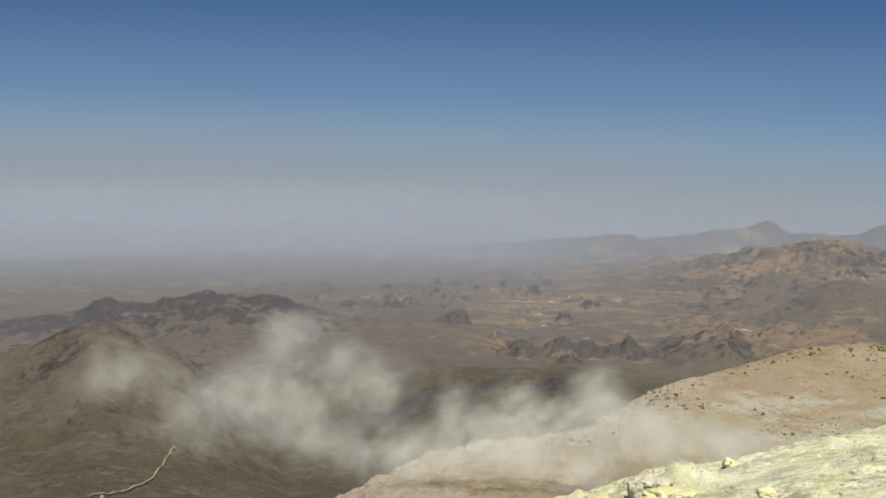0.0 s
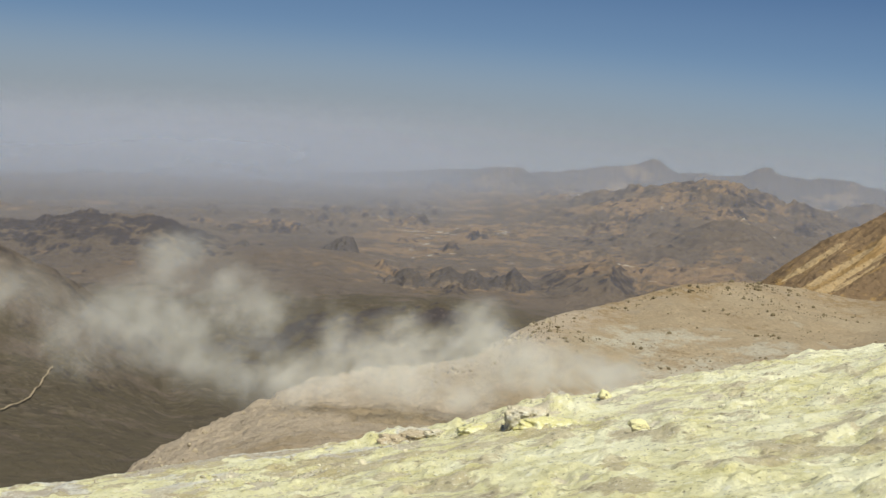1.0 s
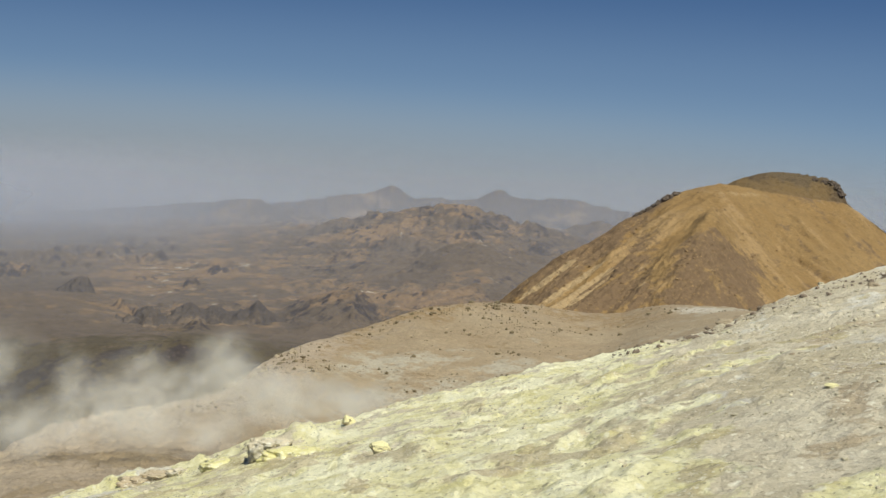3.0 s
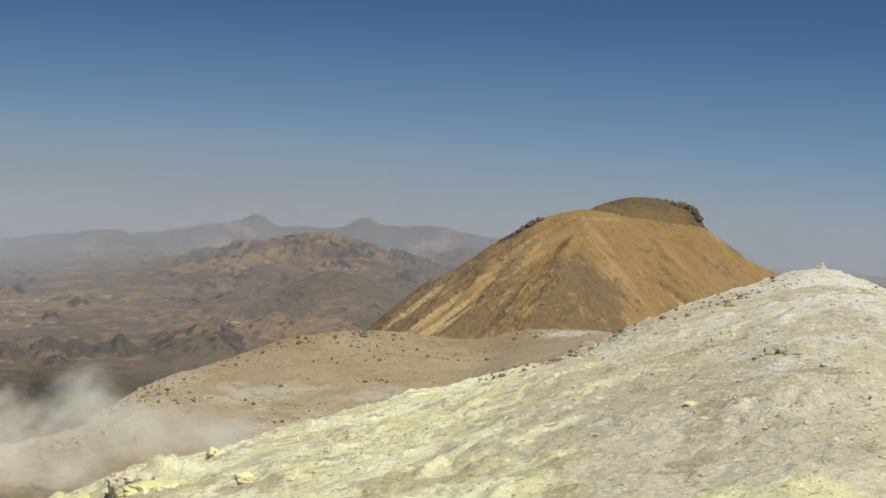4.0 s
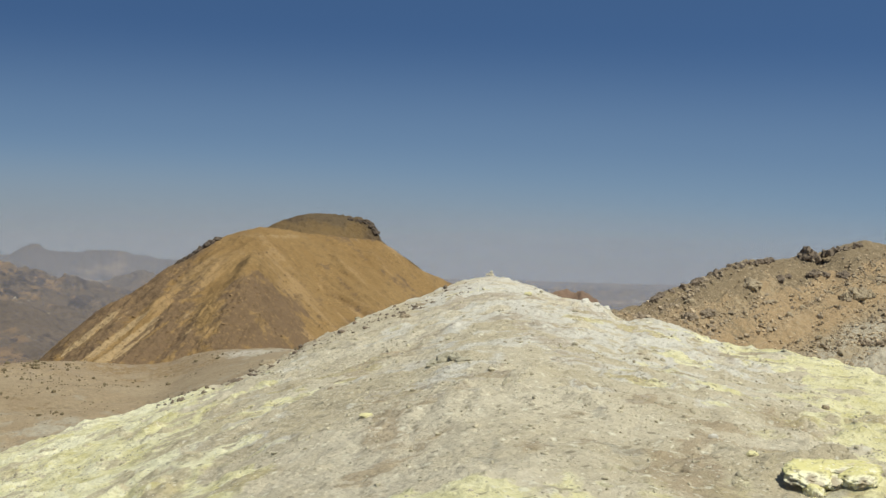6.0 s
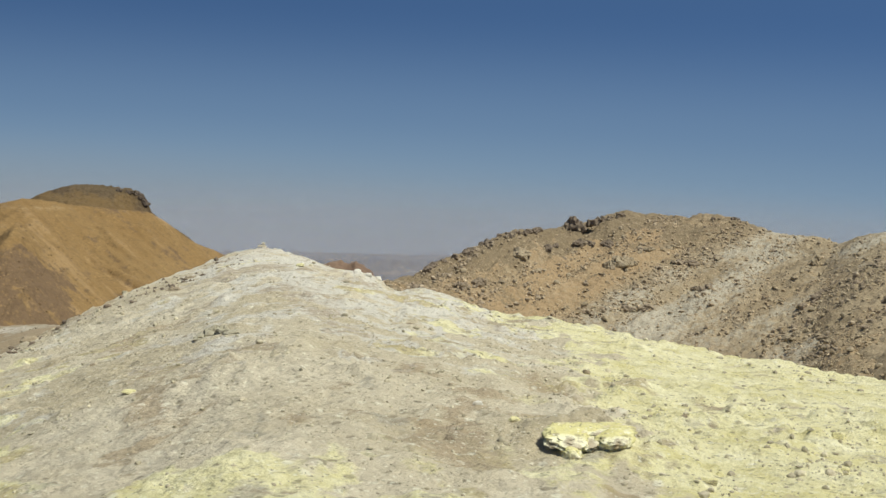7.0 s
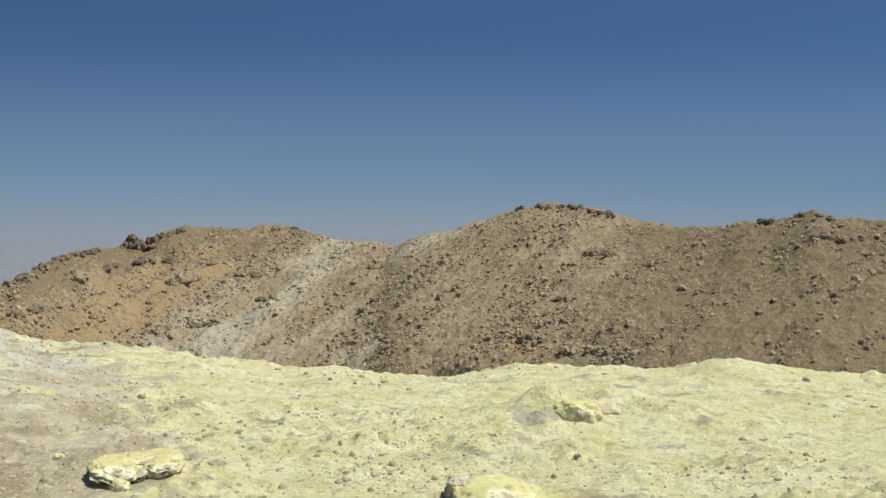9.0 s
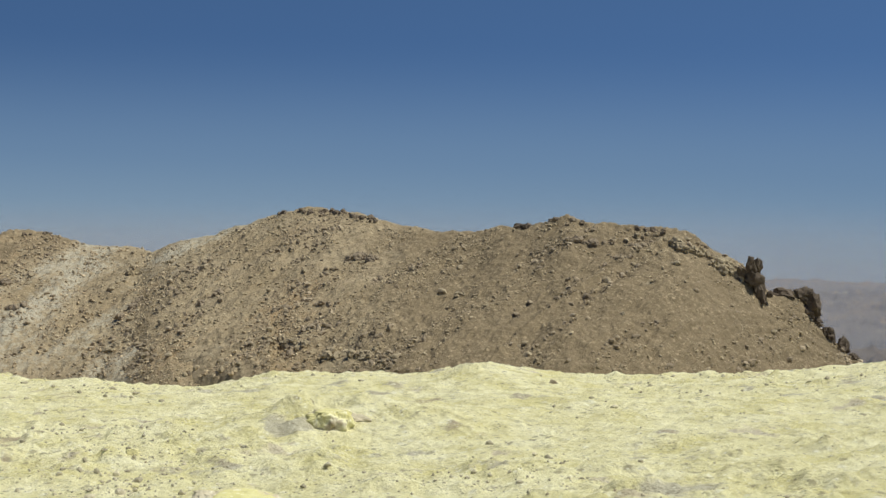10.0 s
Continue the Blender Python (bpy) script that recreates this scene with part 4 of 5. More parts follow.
p = on_sheet(NEAR_RIM, 42000, 11, 0.03, 0.87, near_keep)
swarm("scree", p, 0.02 + 0.015 * rng.pareto(1.8, len(p)).clip(0, 7), M_SCREE, "loose grey-brown stones covering the nearer rim slope", 12)
p = on_sheet(FAR_RIM, 34000, 13, 0.03, 0.87, clumps)
swarm("scree", p, 0.023 + 0.018 * rng.pareto(1.8, len(p)).clip(0, 7), M_RUSTROCK, "loose ochre stones covering the further rim slope", 14)
def tight(az, el, x, y):
    return np.clip(2.4 * fbm(band(az, el) * 0.9 + 3, el * 0.5, 4, 413) + 0.8 * fbm(x * 0.9, y * 0.9, 3, 402) - 0.1 - 0.5 * step(9, 14, az) * step(-4.5, -6, el), 0.01, 1)


p = on_sheet(NEAR_RIM, 5200, 41, 0.03, 0.87, tight)
swarm("scree", p, 0.035 + 0.035 * rng.pareto(1.8, len(p)).clip(0, 6), M_DARKSCREE, "dark brown stones lying in trains down the nearer slope", 42)
p = on_sheet(FAR_RIM, 4500, 43, 0.03, 0.87, tight)
swarm("scree", p, 0.04 + 0.035 * rng.pareto(1.8, len(p)).clip(0, 6), M_DARKSCREE, "dark brown stones lying in trains down the further slope", 44)
p = on_sheet(GOLDEN, 5200, 15, 0.05, 0.86, lambda az, el, x, y: np.clip(0.02 + 0.6 * step(0.6, -0.6, np.abs(az + 35.4) - (0.25 + 1.45 * np.sqrt(np.maximum(-5.25 - el, 0)))) + 0.4 * step(-37.5, -40, az), 0, 1))
swarm("scree", p, 0.09 + 0.09 * rng.pareto(2.2, len(p)).clip(0, 5), M_GOLDSTONE, "brown blocks strewn on the mountain's lower spur", 16)
p = on_sheet(SADDLE, 1600, 19, 0.25, 0.84, lambda az, el, x, y: np.clip(0.2 + 1.2 * fbm(x * 0.09, y * 0.09, 4, 409), 0.02, 1) * step(-55, -60, az))
swarm("scree", p, (0.05 + 0.07 * rng.pareto(2.4, len(p)).clip(0, 4)) * np.hypot(p[:, 0], p[:, 1]) / 90, M_BOULDER, "loose brown stones along the bench below the vents", 20)
p = on_sheet(SADDLE, 1900, 17, 0.1, 0.875, lambda az, el, x, y: np.clip(0.02 + 0.6 * fbm(x * 0.05, y * 0.05, 4, 405) + 1.0 * fbm(x * 0.2, y * 0.2, 3, 406) + 0.7 * step(-0.9, -0.1, el - glide(az, t_az, t_el)) * step(-44, -47, az), 0.01, 1) * step(-66, -56, az) * step(60, 105, np.hypot(x, y)))
swarm("dry_scrub", p, (0.075 + 0.075 * rng.pareto(2.3, len(p)).clip(0, 3)) * np.hypot(p[:, 0], p[:, 1]) / 140, M_SCRUB, "dark dry tufts and stones dotted over the tan ridge", 18, category="scrub")


p = on_sheet(SADDLE, 260, 29, 0.04, 0.2, lambda az, el, x, y: step(-46, -42, az) * step(-37.5, -39.5, az) * np.clip(0.3 + fbm(x * 0.3, y * 0.3, 3, 411), 0, 1))
swarm("dry_scrub", p, 0.08 + 0.08 * rng.pareto(2.6, len(p)).clip(0, 3), M_SCRUB, "dark dry tufts along the foot of the mound", 30, category="scrub")


def pebble_places(count, seed, lo, hi):
    g = np.random.default_rng(seed)
    az = g.uniform(-86, 34, count * 3)
    r = np.exp(g.uniform(math.log(lo), math.log(hi), count * 3))
    x, y = polar(az, r)
    rc, _ = mound_crest(az)
    ok = (g.random(count * 3) < np.clip(0.12 + 1.5 * fbm(x * 0.4, y * 0.4, 4, 407) + 0.9 * fbm(x * 1.6, y * 1.6, 3, 408), 0.03, 1)) & (r < rc + 1)
    az, r, x, y = (v[ok][:count] for v in (az, r, x, y))
    return np.stack([x, y, mound_z(az, r)], 1), r


p, pr = pebble_places(2200, 21, 6, 38)
swarm("pebbles", p, (0.006 + 0.006 * rng.pareto(2.0, len(p)).clip(0, 6)) * (0.5 + pr / 16), M_CRUMB, "small grey pebbles scattered over the sulphur crust", 22)
p, pr = pebble_places(8500, 23, 6, 38)
swarm("pebbles", p, (0.007 + 0.007 * rng.pareto(2.4, len(p)).clip(0, 3)) * (0.5 + pr / 16), M_CRUMB, "pale yellow crumbs of sulphur crust", 24)
p, pr = pebble_places(600, 25, 6, 38)
swarm("pebbles", p, (0.006 + 0.005 * rng.pareto(2.4, len(p)).clip(0, 3)) * (0.4 + pr / 20), M_SCREE, "small brown stones scattered over the mound", 26)

# larger blocks among the scree, then boulders one by one
p = on_sheet(NEAR_RIM, 420, 45, 0.05, 0.86, near_keep)
swarm("blocks", p, 0.09 + 0.06 * rng.pareto(2.0, len(p)).clip(0, 2), M_BOULDER, "grey-brown blocks among the stones of the nearer slope", 46)
p = on_sheet(FAR_RIM, 420, 47, 0.05, 0.86, clumps)
swarm("blocks", p, 0.11 + 0.07 * rng.pareto(2.0, len(p)).clip(0, 2), M_BOULDER, "grey-brown blocks among the stones of the further slope", 48)
BOULDERS = [rock_mesh("boulder", 500 + k, M_BOULDER if k % 4 else M_DARKROCK, 2) for k in range(9)]


def boulders(sheet, count, seed, small, large, keep, label, group):
    g = np.random.default_rng(seed)
    for x, y, z in on_sheet(sheet, count, seed, 0.05, 0.86, keep):
        size = small + (large - small) * g.random() ** 2.6
        put_rock("boulder", BOULDERS[g.integers(len(BOULDERS))], x, y, z + 0.1 * size, size, label, "boulder", group, (g.uniform(-25, 25), g.uniform(-25, 25), g.uniform(0, 360)))


boulders(NEAR_RIM, 150, 31, 0.14, 0.42, near_keep, "rough grey-brown boulder lying on the nearer rim slope", "boulders on the nearer rim")
boulders(FAR_RIM, 145, 33, 0.16, 0.5, clumps, "rough ochre-brown boulder lying on the further rim slope", "boulders on the further rim")


def on_land(sheet, az, el):
    """The place on a landform nearest to a sight line."""
    x, y, z = sheet
    a, e = np.degrees(np.arctan2(x, y)), np.degrees(np.arctan2(z - EYE_Z, np.hypot(x, y)))
    k = np.argmin((a - az) ** 2 + (e - el) ** 2 + 4 * (np.arange(x.shape[1]) > 0.87 * x.shape[1])[None, :])
    return x.flat[k], y.flat[k], z.flat[k]


def cluster(name, sheet, az, el, blocks, label, category, mat, strewn=False):
    """A crag: several angular blocks, each a part. blocks: dx, dz, sizes x, y, z, lean. strewn: each lies on the slope."""
    x, y, z = on_land(sheet, az, el)
    base = new(name)
    base.location = (x, y, z)
    base.rotation_euler = (0, 0, -radians(az))
    tagged(base, label, category)
    for k, (dx, dz, sx, sy, sz, lean) in enumerate(blocks):
        ob = part("block", rock_mesh("block", int(900 + 37 * abs(az) + 7 * k), mat, 3, (sx, sy, sz), 0.32, 9), base)
        ob.location = (dx, 0.3 * (k % 2), dz)
        if strewn:
            far = math.hypot(x, y)
            bx, by, bz = on_land(sheet, az + math.degrees(dx / far), el + math.degrees(dz / far))
            ca, sa_ = math.cos(radians(az)), math.sin(radians(az))
            ob.location = ((bx - x) * ca - (by - y) * sa_, (bx - x) * sa_ + (by - y) * ca, bz - z + 0.2 * sz)
        ob.rotation_euler = (0, radians(lean), radians(40 * k))
    return base


def heap(sheet, az, el, count, wide, size, label, mat, rise=0.3, seed=0):
    """An outcrop broken into many blocks, strewn along a line that rises to the east by its slope."""
    g = np.random.default_rng(int(1000 + abs(az) * 91 + seed))
    if sheet is NEAR_RIM:
        x, y, z = on_land(sheet, az, el)
        size, wide = size * math.hypot(x, y) / 68, wide * math.hypot(x, y) / 74
    rows = []
    for k in range(count):
        dx = g.uniform(-1, 1) * wide
        b = size * g.uniform(0.5, 1.25)
        rows.append((dx, rise * dx + g.uniform(-0.25, 0.45) * size, b * g.uniform(0.8, 1.4), b, b * g.uniform(0.6, 1.0), g.uniform(-25, 25)))
    return cluster("rock_outcrop", sheet, az, el, rows, label, "outcrop", mat, True)


cluster("rock_spire", NEAR_RIM, 24.9, -6.0, [(-0.15, 1.6, 0.42, 0.45, 0.6, 6), (0.22, 1.5, 0.33, 0.4, 0.7, 12), (0.0, 0.85, 0.55, 0.55, 0.65, 0), (0.32, 0.4, 0.48, 0.5, 0.85, 8), (0.5, -0.3, 0.4, 0.45, 0.75, 4), (0.55, -0.8, 0.36, 0.4, 0.55, 0), (-0.72, 1.15, 0.36, 0.4, 0.42, 14), (-0.4, 0.75, 0.3, 0.4, 0.45, 0), (-0.85, 0.5, 0.45, 0.45, 0.4, -9), (-0.35, 0.2, 0.42, 0.45, 0.45, 10), (-0.62, -0.25, 0.45, 0.45, 0.42, 0), (-0.05, -0.4, 0.45, 0.45, 0.5, 12), (-1.3, 0.85, 0.28, 0.3, 0.3, 0), (-1.35, 0.3, 0.45, 0.4, 0.35, 6), (-1.0, -0.15, 0.4, 0.4, 0.3, 0), (0.95, -0.15, 0.28, 0.3, 0.25, 0)], "tall dark jagged rock spire at the rim's end", "rock spire", M_LAVAROCK)
cluster("rock_crag", NEAR_RIM, 26.9, -6.25, [(-0.9, 0.3, 0.8, 0.7, 0.5, 8), (0.1, 0.2, 0.85, 0.7, 0.75, 0), (0.75, -0.2, 0.5, 0.6, 0.8, 12), (0.7, -1.1, 0.6, 0.6, 0.5, 0)], "dark blocky crag on the rim's falling end", "crag", M_LAVAROCK)
heap(NEAR_RIM, 27.6, -7.3, 9, 0.7, 0.38, "tumbled dark blocks on the rim's falling end", M_LAVAROCK, -1.1)
cluster("rock_crag", NEAR_RIM, 28.5, -8.0, [(-0.35, 0.2, 0.35, 0.4, 0.95, 4), (0.4, -0.1, 0.5, 0.4, 0.7, 20), (1.0, -0.7, 0.6, 0.4, 0.4, 25)], "small pointed dark crag at the slope's foot", "crag", M_LAVAROCK)
heap(NEAR_RIM, 22.6, -4.5, 16, 1.5, 0.42, "broken brown rock ledge below the rim's crest", M_BOULDER, -0.35)
heap(NEAR_RIM, 24.0, -5.3, 12, 1.0, 0.36, "tumbled brown blocks beside the rock spire", M_BOULDER, -0.4)
heap(NEAR_RIM, 18.2, -4.05, 8, 1.3, 0.25, "low grey rock ledge on the slope", M_DARKROCK, 0.0)
heap(NEAR_RIM, 8.1, -4.8, 11, 0.8, 0.3, "grey rocks jutting from the slope", M_DARKROCK, 0.0)
heap(NEAR_RIM, 10.3, -5.15, 4, 0.35, 0.25, "pair of upright grey rocks on the slope", M_DARKROCK, 0.0)
heap(NEAR_RIM, 9.6, -6.0, 4, 0.6, 0.2, "dark rocks on the slope", M_DARKROCK, -0.4)
heap(NEAR_RIM, 6.2, -6.8, 5, 0.5, 0.24, "dark rocks on the slope", M_DARKROCK, 0.0)
heap(NEAR_RIM, 5.9, -2.8, 18, 2.0, 0.2, "flat broken rocks along the rim's highest crest", M_CRESTROCK, 0.0)
heap(NEAR_RIM, 8.0, -3.05, 9, 0.9, 0.2, "flat broken rocks along the rim's crest", M_CRESTROCK, -0.15)
heap(NEAR_RIM, 15.2, -3.35, 6, 0.4, 0.26, "black rocks on the skyline of the rim", M_LAVAROCK, 0.0)
heap(NEAR_RIM, 1.5, -5.2, 7, 0.9, 0.26, "brown rocks jutting from the slope", M_BOULDER, 0.2)
heap(FAR_RIM, -2.3, -5.7, 12, 1.0, 0.36, "train of brown rocks in the gully between the slopes", M_BOULDER, 0.9, 1)
heap(FAR_RIM, -2.0, -7.0, 12, 1.1, 0.36, "train of brown rocks in the gully between the slopes", M_DARKROCK, 0.9, 2)
heap(FAR_RIM, -2.4, -8.3, 12, 1.1, 0.34, "train of brown rocks in the gully between the slopes", M_BOULDER, 0.7, 3)
heap(NEAR_RIM, 17.0, -3.1, 9, 1.1, 0.17, "flat broken rocks on the rim's second top", M_DARKROCK, -0.1)
heap(NEAR_RIM, 20.6, -3.5, 9, 1.0, 0.2, "broken rocks along the rim's falling crest", M_CRESTROCK, -0.1)
heap(NEAR_RIM, 1.2, -6.6, 8, 0.9, 0.24, "dark rocks strewn down the slope", M_DARKROCK, 0.5)
heap(NEAR_RIM, 12.6, -6.4, 6, 0.6, 0.2, "pale brown rocks on the slope", M_BOULDER, 0.0)
heap(NEAR_RIM, 4.2, -8.5, 18, 1.8, 0.38, "pile of rounded boulders low on the slope", M_BOULDER, 0.0)
heap(NEAR_RIM, 2.6, -9.2, 16, 1.5, 0.36, "pile of boulders at the slope's foot", M_BOULDER, 0.0)
heap(NEAR_RIM, 7.5, -9.0, 16, 1.7, 0.36, "pile of boulders at the slope's foot", M_BOULDER, 0.0)
heap(FAR_RIM, -18.35, -6.15, 7, 0.4, 0.42, "upright dark rocks at the further rim's end", M_CRESTROCK, 0.6)
heap(FAR_RIM, -17.2, -5.62, 13, 1.2, 0.3, "dark rocks on the further rim's skyline", M_CRESTROCK, 0.4)
heap(FAR_RIM, -16.0, -5.0, 6, 0.4, 0.34, "small standing rocks on the further rim's skyline", M_CRESTROCK, 0.4)
heap(FAR_RIM, -14.5, -4.58, 18, 1.9, 0.28, "low grey ledge along the further rim's skyline", M_CRESTROCK, 0.2)
cluster("rock_outcrop", FAR_RIM, -12.1, -4.25, [(0.0, 0.3, 0.6, 0.6, 0.6, 5), (-0.1, 0.75, 0.45, 0.5, 0.35, 0), (0.35, 0.2, 0.5, 0.5, 0.6, 10), (-0.55, 0.15, 0.5, 0.5, 0.5, 0), (0.75, 0.05, 0.4, 0.4, 0.45, 12), (1.25, 0.45, 0.35, 0.4, 0.5, 0), (1.65, 0.55, 0.5, 0.4, 0.4, 8)], "dark lumpy rocks standing on the further rim's crest", "outcrop", M_CRESTROCK)
heap(FAR_RIM, -10.7, -3.8, 16, 1.6, 0.3, "blocky ledge along the further rim's crest", M_CRESTROCK, 0.25)
heap(FAR_RIM, -11.3, -4.9, 16, 1.5, 0.38, "brown outcrop below the further rim's crest", M_CRESTROCK, 0.0)
heap(FAR_RIM, -13.0, -5.1, 7, 0.5, 0.38, "upright brown rocks below the further rim's crest", M_CRESTROCK, 0.5)
heap(FAR_RIM, -16.6, -6.9, 9, 1.0, 0.4, "dark rocks strewn low on the further rim", M_DARKROCK, 0.2)
heap(FAR_RIM, -14.4, -5.5, 7, 0.5, 0.5, "ochre rocks on the further rim slope", M_BOULDER, 0.1)
heap(FAR_RIM, -10.0, -5.78, 16, 1.2, 0.55, "ochre-brown outcrop on the further rim slope", M_BOULDER, 0.2)
heap(FAR_RIM, -8.4, -5.0, 10, 1.5, 0.3, "brown ledge on the further rim slope", M_BOULDER, 0.15)
heap(FAR_RIM, -7.3, -5.6, 8, 1.1, 0.38, "grey outcrop among the rubble of the further rim", M_DARKROCK, 0.1)
heap(FAR_RIM, -6.4, -6.7, 6, 0.9, 0.35, "grey rocks among the rubble of the further rim", M_DARKROCK, 0.0)
heap(FAR_RIM, -9.4, -7.7, 9, 1.1, 0.34, "grey rocks low on the further rim slope", M_DARKROCK, 0.1)
heap(FAR_RIM, -5.4, -3.6, 7, 1.6, 0.22, "flat rocks on the further rim's crest", M_CRESTROCK, 0.0)
heap(GOLDEN, -38.9, -4.85, 18, 4.2, 1.3, "dark rock band on the golden mountain's shoulder", M_LAVAROCK, 0.55)
heap(GOLDEN, -37.8, -4.15, 18, 4.0, 1.3, "dark rock band on the golden mountain's shoulder", M_LAVAROCK, 0.5, 3)
heap(CAP, -31.3, -3.12, 18, 5.0, 1.5, "dark jagged blocks on the lava cap's cliff end", M_LAVAROCK, -0.2)
heap(CAP, -30.75, -3.45, 14, 2.0, 1.5, "dark broken cliff at the lava cap's end", M_LAVAROCK, -0.9)
heap(SADDLE, -56.0, -12.7, 9, 1.9, 0.55, "rust brown rocks at the tan ridge's end", M_BOULDER, 0.45)
heap(SADDLE, -54.0, -11.5, 6, 1.6, 0.4, "rust brown rocks on the tan ridge's crest", M_BOULDER, 0.35)

# rocks on the mound
def mound_rock(az, el, size, label, mat, seed, stretch=(1, 0.8, 0.6), lift=0.2, turn=0, detail=3, rough=0.16):
    x, y, z, r = at_angle(az, el)
    if detail == 3 and size < 0.12:  # small stones sit deep in the crust
        size, lift = 0.8 * size, lift - 0.12
    if detail == 4:  # a lump of crust
        me = lump_mesh("rock", seed, tuple(size * v for v in stretch), rough, 0.78 if mat is M_SULROCK else 0.3, 0.85 if mat is M_BOULDER else 0.2)
        return put_rock("rock", me, x, y, z + lift * size, 1.0, label, "rock", "", (0, 0, turn - az))
    me = rock_mesh("rock", seed, mat, detail, stretch, rough)
    return put_rock("rock", me, x, y, z + lift * size, size, label, "rock", "", (0, 0, turn - az))


def sulphur_ledge():
    """The overhanging sulphur-crusted slabs near the path."""
    x, y, z, r = at_angle(-11.6, -13.4)
    base = new("sulphur_ledge")
    base.location = (x, y, z - 0.015)
    base.rotation_euler = (0, 0, radians(11.9))
    base.scale = (0.8, 0.85, 0.9)
    tagged(base, "pale yellow sulphur-crusted slabs overhanging a dark hollow", "rock ledge")
    for k, (name, dx, dy, dz, sx, sy, sz, rx, ry) in enumerate((("slab", -0.2, 0.14, 0.095, 0.19, 0.24, 0.034, 8, 5), ("slab", -0.03, 0.22, 0.07, 0.13, 0.26, 0.034, 9, -2), ("slab", 0.19, 0.16, 0.075, 0.15, 0.2, 0.055, 6, -5), ("slab", 0.02, 0.44, 0.04, 0.36, 0.3, 0.08, 0, 0), ("stone", -0.15, -0.12, 0.005, 0.09, 0.08, 0.075, 0, 8), ("stone", 0.05, 0.12, -0.01, 0.1, 0.1, 0.05, 0, 0))):
        ob = part(name, lump_mesh(name, 720 + 3 * k, (sx, sy, sz), 0.2, 0.85), base)
        ob.location = (dx, dy, dz)
        ob.rotation_euler = (radians(rx), radians(ry), 0)
    return base


sulphur_ledge()
# separate darker lump: shade on the buried boulder's left face, put into colour
mound_rock(1.75, -14.35, 0.12, "grey-brown broken left face of a half-buried boulder, its shade in the colour", M_GREYROCK, 731, (0.7, 1.0, 0.95), 0.2, 0, 4, 0.25)
mound_rock(3.1, -14.5, 0.31, "large sulphur-crusted boulder half buried in the slope", M_SULROCK, 732, (1.1, 1.2, 0.75), -0.28, 0, 4, 0.17)
mound_rock(4.3, -14.7, 0.2, "yellow crusted hump beside the buried boulder", M_SULROCK, 779, (1.2, 1.1, 0.6), -0.25, 0, 4, 0.2)
mound_rock(6.75, -11.3, 0.2, "olive-yellow block with a dark hollow below", M_SULROCK, 733, (1.05, 0.8, 0.75), -0.12, 0, 4, 0.22)
mound_rock(8.0, -11.05, 0.12, "small grey crusted rock in yellow sulphur", M_GREYROCK, 735, (1.3, 0.9, 0.5), -0.2)
mound_rock(-1.4, -12.2, 0.085, "small olive rock on the sulphur crust", M_SULROCK, 736, (1.2, 0.8, 0.7), 0.25)
mound_rock(-1.8, -13.6, 0.06, "small grey stone on white crust", M_GREYROCK, 737, (1.2, 0.8, 0.7), 0.25)
mound_rock(-1.2, -13.4, 0.045, "small crumbling yellow-grey stone", M_SULROCK, 758, (1.2, 0.8, 0.7), 0.25)
mound_rock(-6.6, -14.3, 0.06, "small crumbling yellow-grey stone", M_SULROCK, 738, (1.2, 0.9, 0.7), 0.25)
mound_rock(-6.9, -14.2, 0.045, "small crumbling yellow-grey stone", M_SULROCK, 739, (1.2, 0.9, 0.7), 0.25)
mound_rock(-6.2, -14.0, 0.04, "small crumbling yellow-grey stone", M_SULROCK, 759, (1.2, 0.9, 0.7), 0.25)
mound_rock(-7.1, -15.3, 0.04, "small round grey stone", M_GREYROCK, 740, (1.2, 0.9, 0.8), 0.25)
mound_rock(-11.65, -10.3, 0.085, "tilted brown-grey stone beside a rusty patch", M_BOULDER, 741, (0.9, 1.2, 0.7), 0.1)
mound_rock(-7.6, -11.8, 0.04, "small dark stone on yellow crust", M_BOULDER, 760, (1.2, 0.8, 0.5), 0.2)
mound_rock(-16.3, -11.7, 0.06, "white chalky stone on bare ground", M_PALEROCK, 742, (1.1, 0.8, 0.7), 0.25)
mound_rock(-14.8, -12.3, 0.06, "pale yellow stone on bare ground", M_SULROCK, 761, (1.2, 0.8, 0.6), 0.2)
mound_rock(-17.5, -13.1, 0.045, "small brown stone on bare ground", M_BOULDER, 743, (1.3, 0.8, 0.6), 0.25)
mound_rock(-27.55, -8.95, 0.14, "cracked olive-grey rock outcrop in beige ground", M_OUTCROP, 744, (1.1, 1.0, 0.8), 0.0, 0, 3, 0.4)
mound_rock(-27.1, -8.9, 0.12, "cracked olive-grey rock outcrop in beige ground", M_OUTCROP, 762, (1.2, 1.0, 0.7), 0.0, 30, 3, 0.4)
mound_rock(-26.75, -8.95, 0.13, "low olive-grey rock beside the outcrop", M_OUTCROP, 780, (1.4, 1.0, 0.5), -0.1, 0, 3, 0.4)
mound_rock(-27.9, -9.05, 0.12, "small olive-grey rock beside the outcrop", M_OUTCROP, 782, (1.2, 1.0, 0.5), -0.1, 60, 3, 0.4)
mound_rock(-20.1, -8.4, 0.07, "grey angular stone near the mound's crest", M_GREYROCK, 745, (1.1, 0.9, 0.55), 0.1)
mound_rock(-19.2, -8.5, 0.1, "flat brown stone near the mound's crest", M_BOULDER, 763, (1.3, 1.0, 0.5), -0.1, 0, 3, 0.4)
mound_rock(-32.5, -10.25, 0.07, "brown stone on the beige slope", M_BOULDER, 746, (1.1, 0.9, 0.6), 0.0, 0, 3, 0.35)
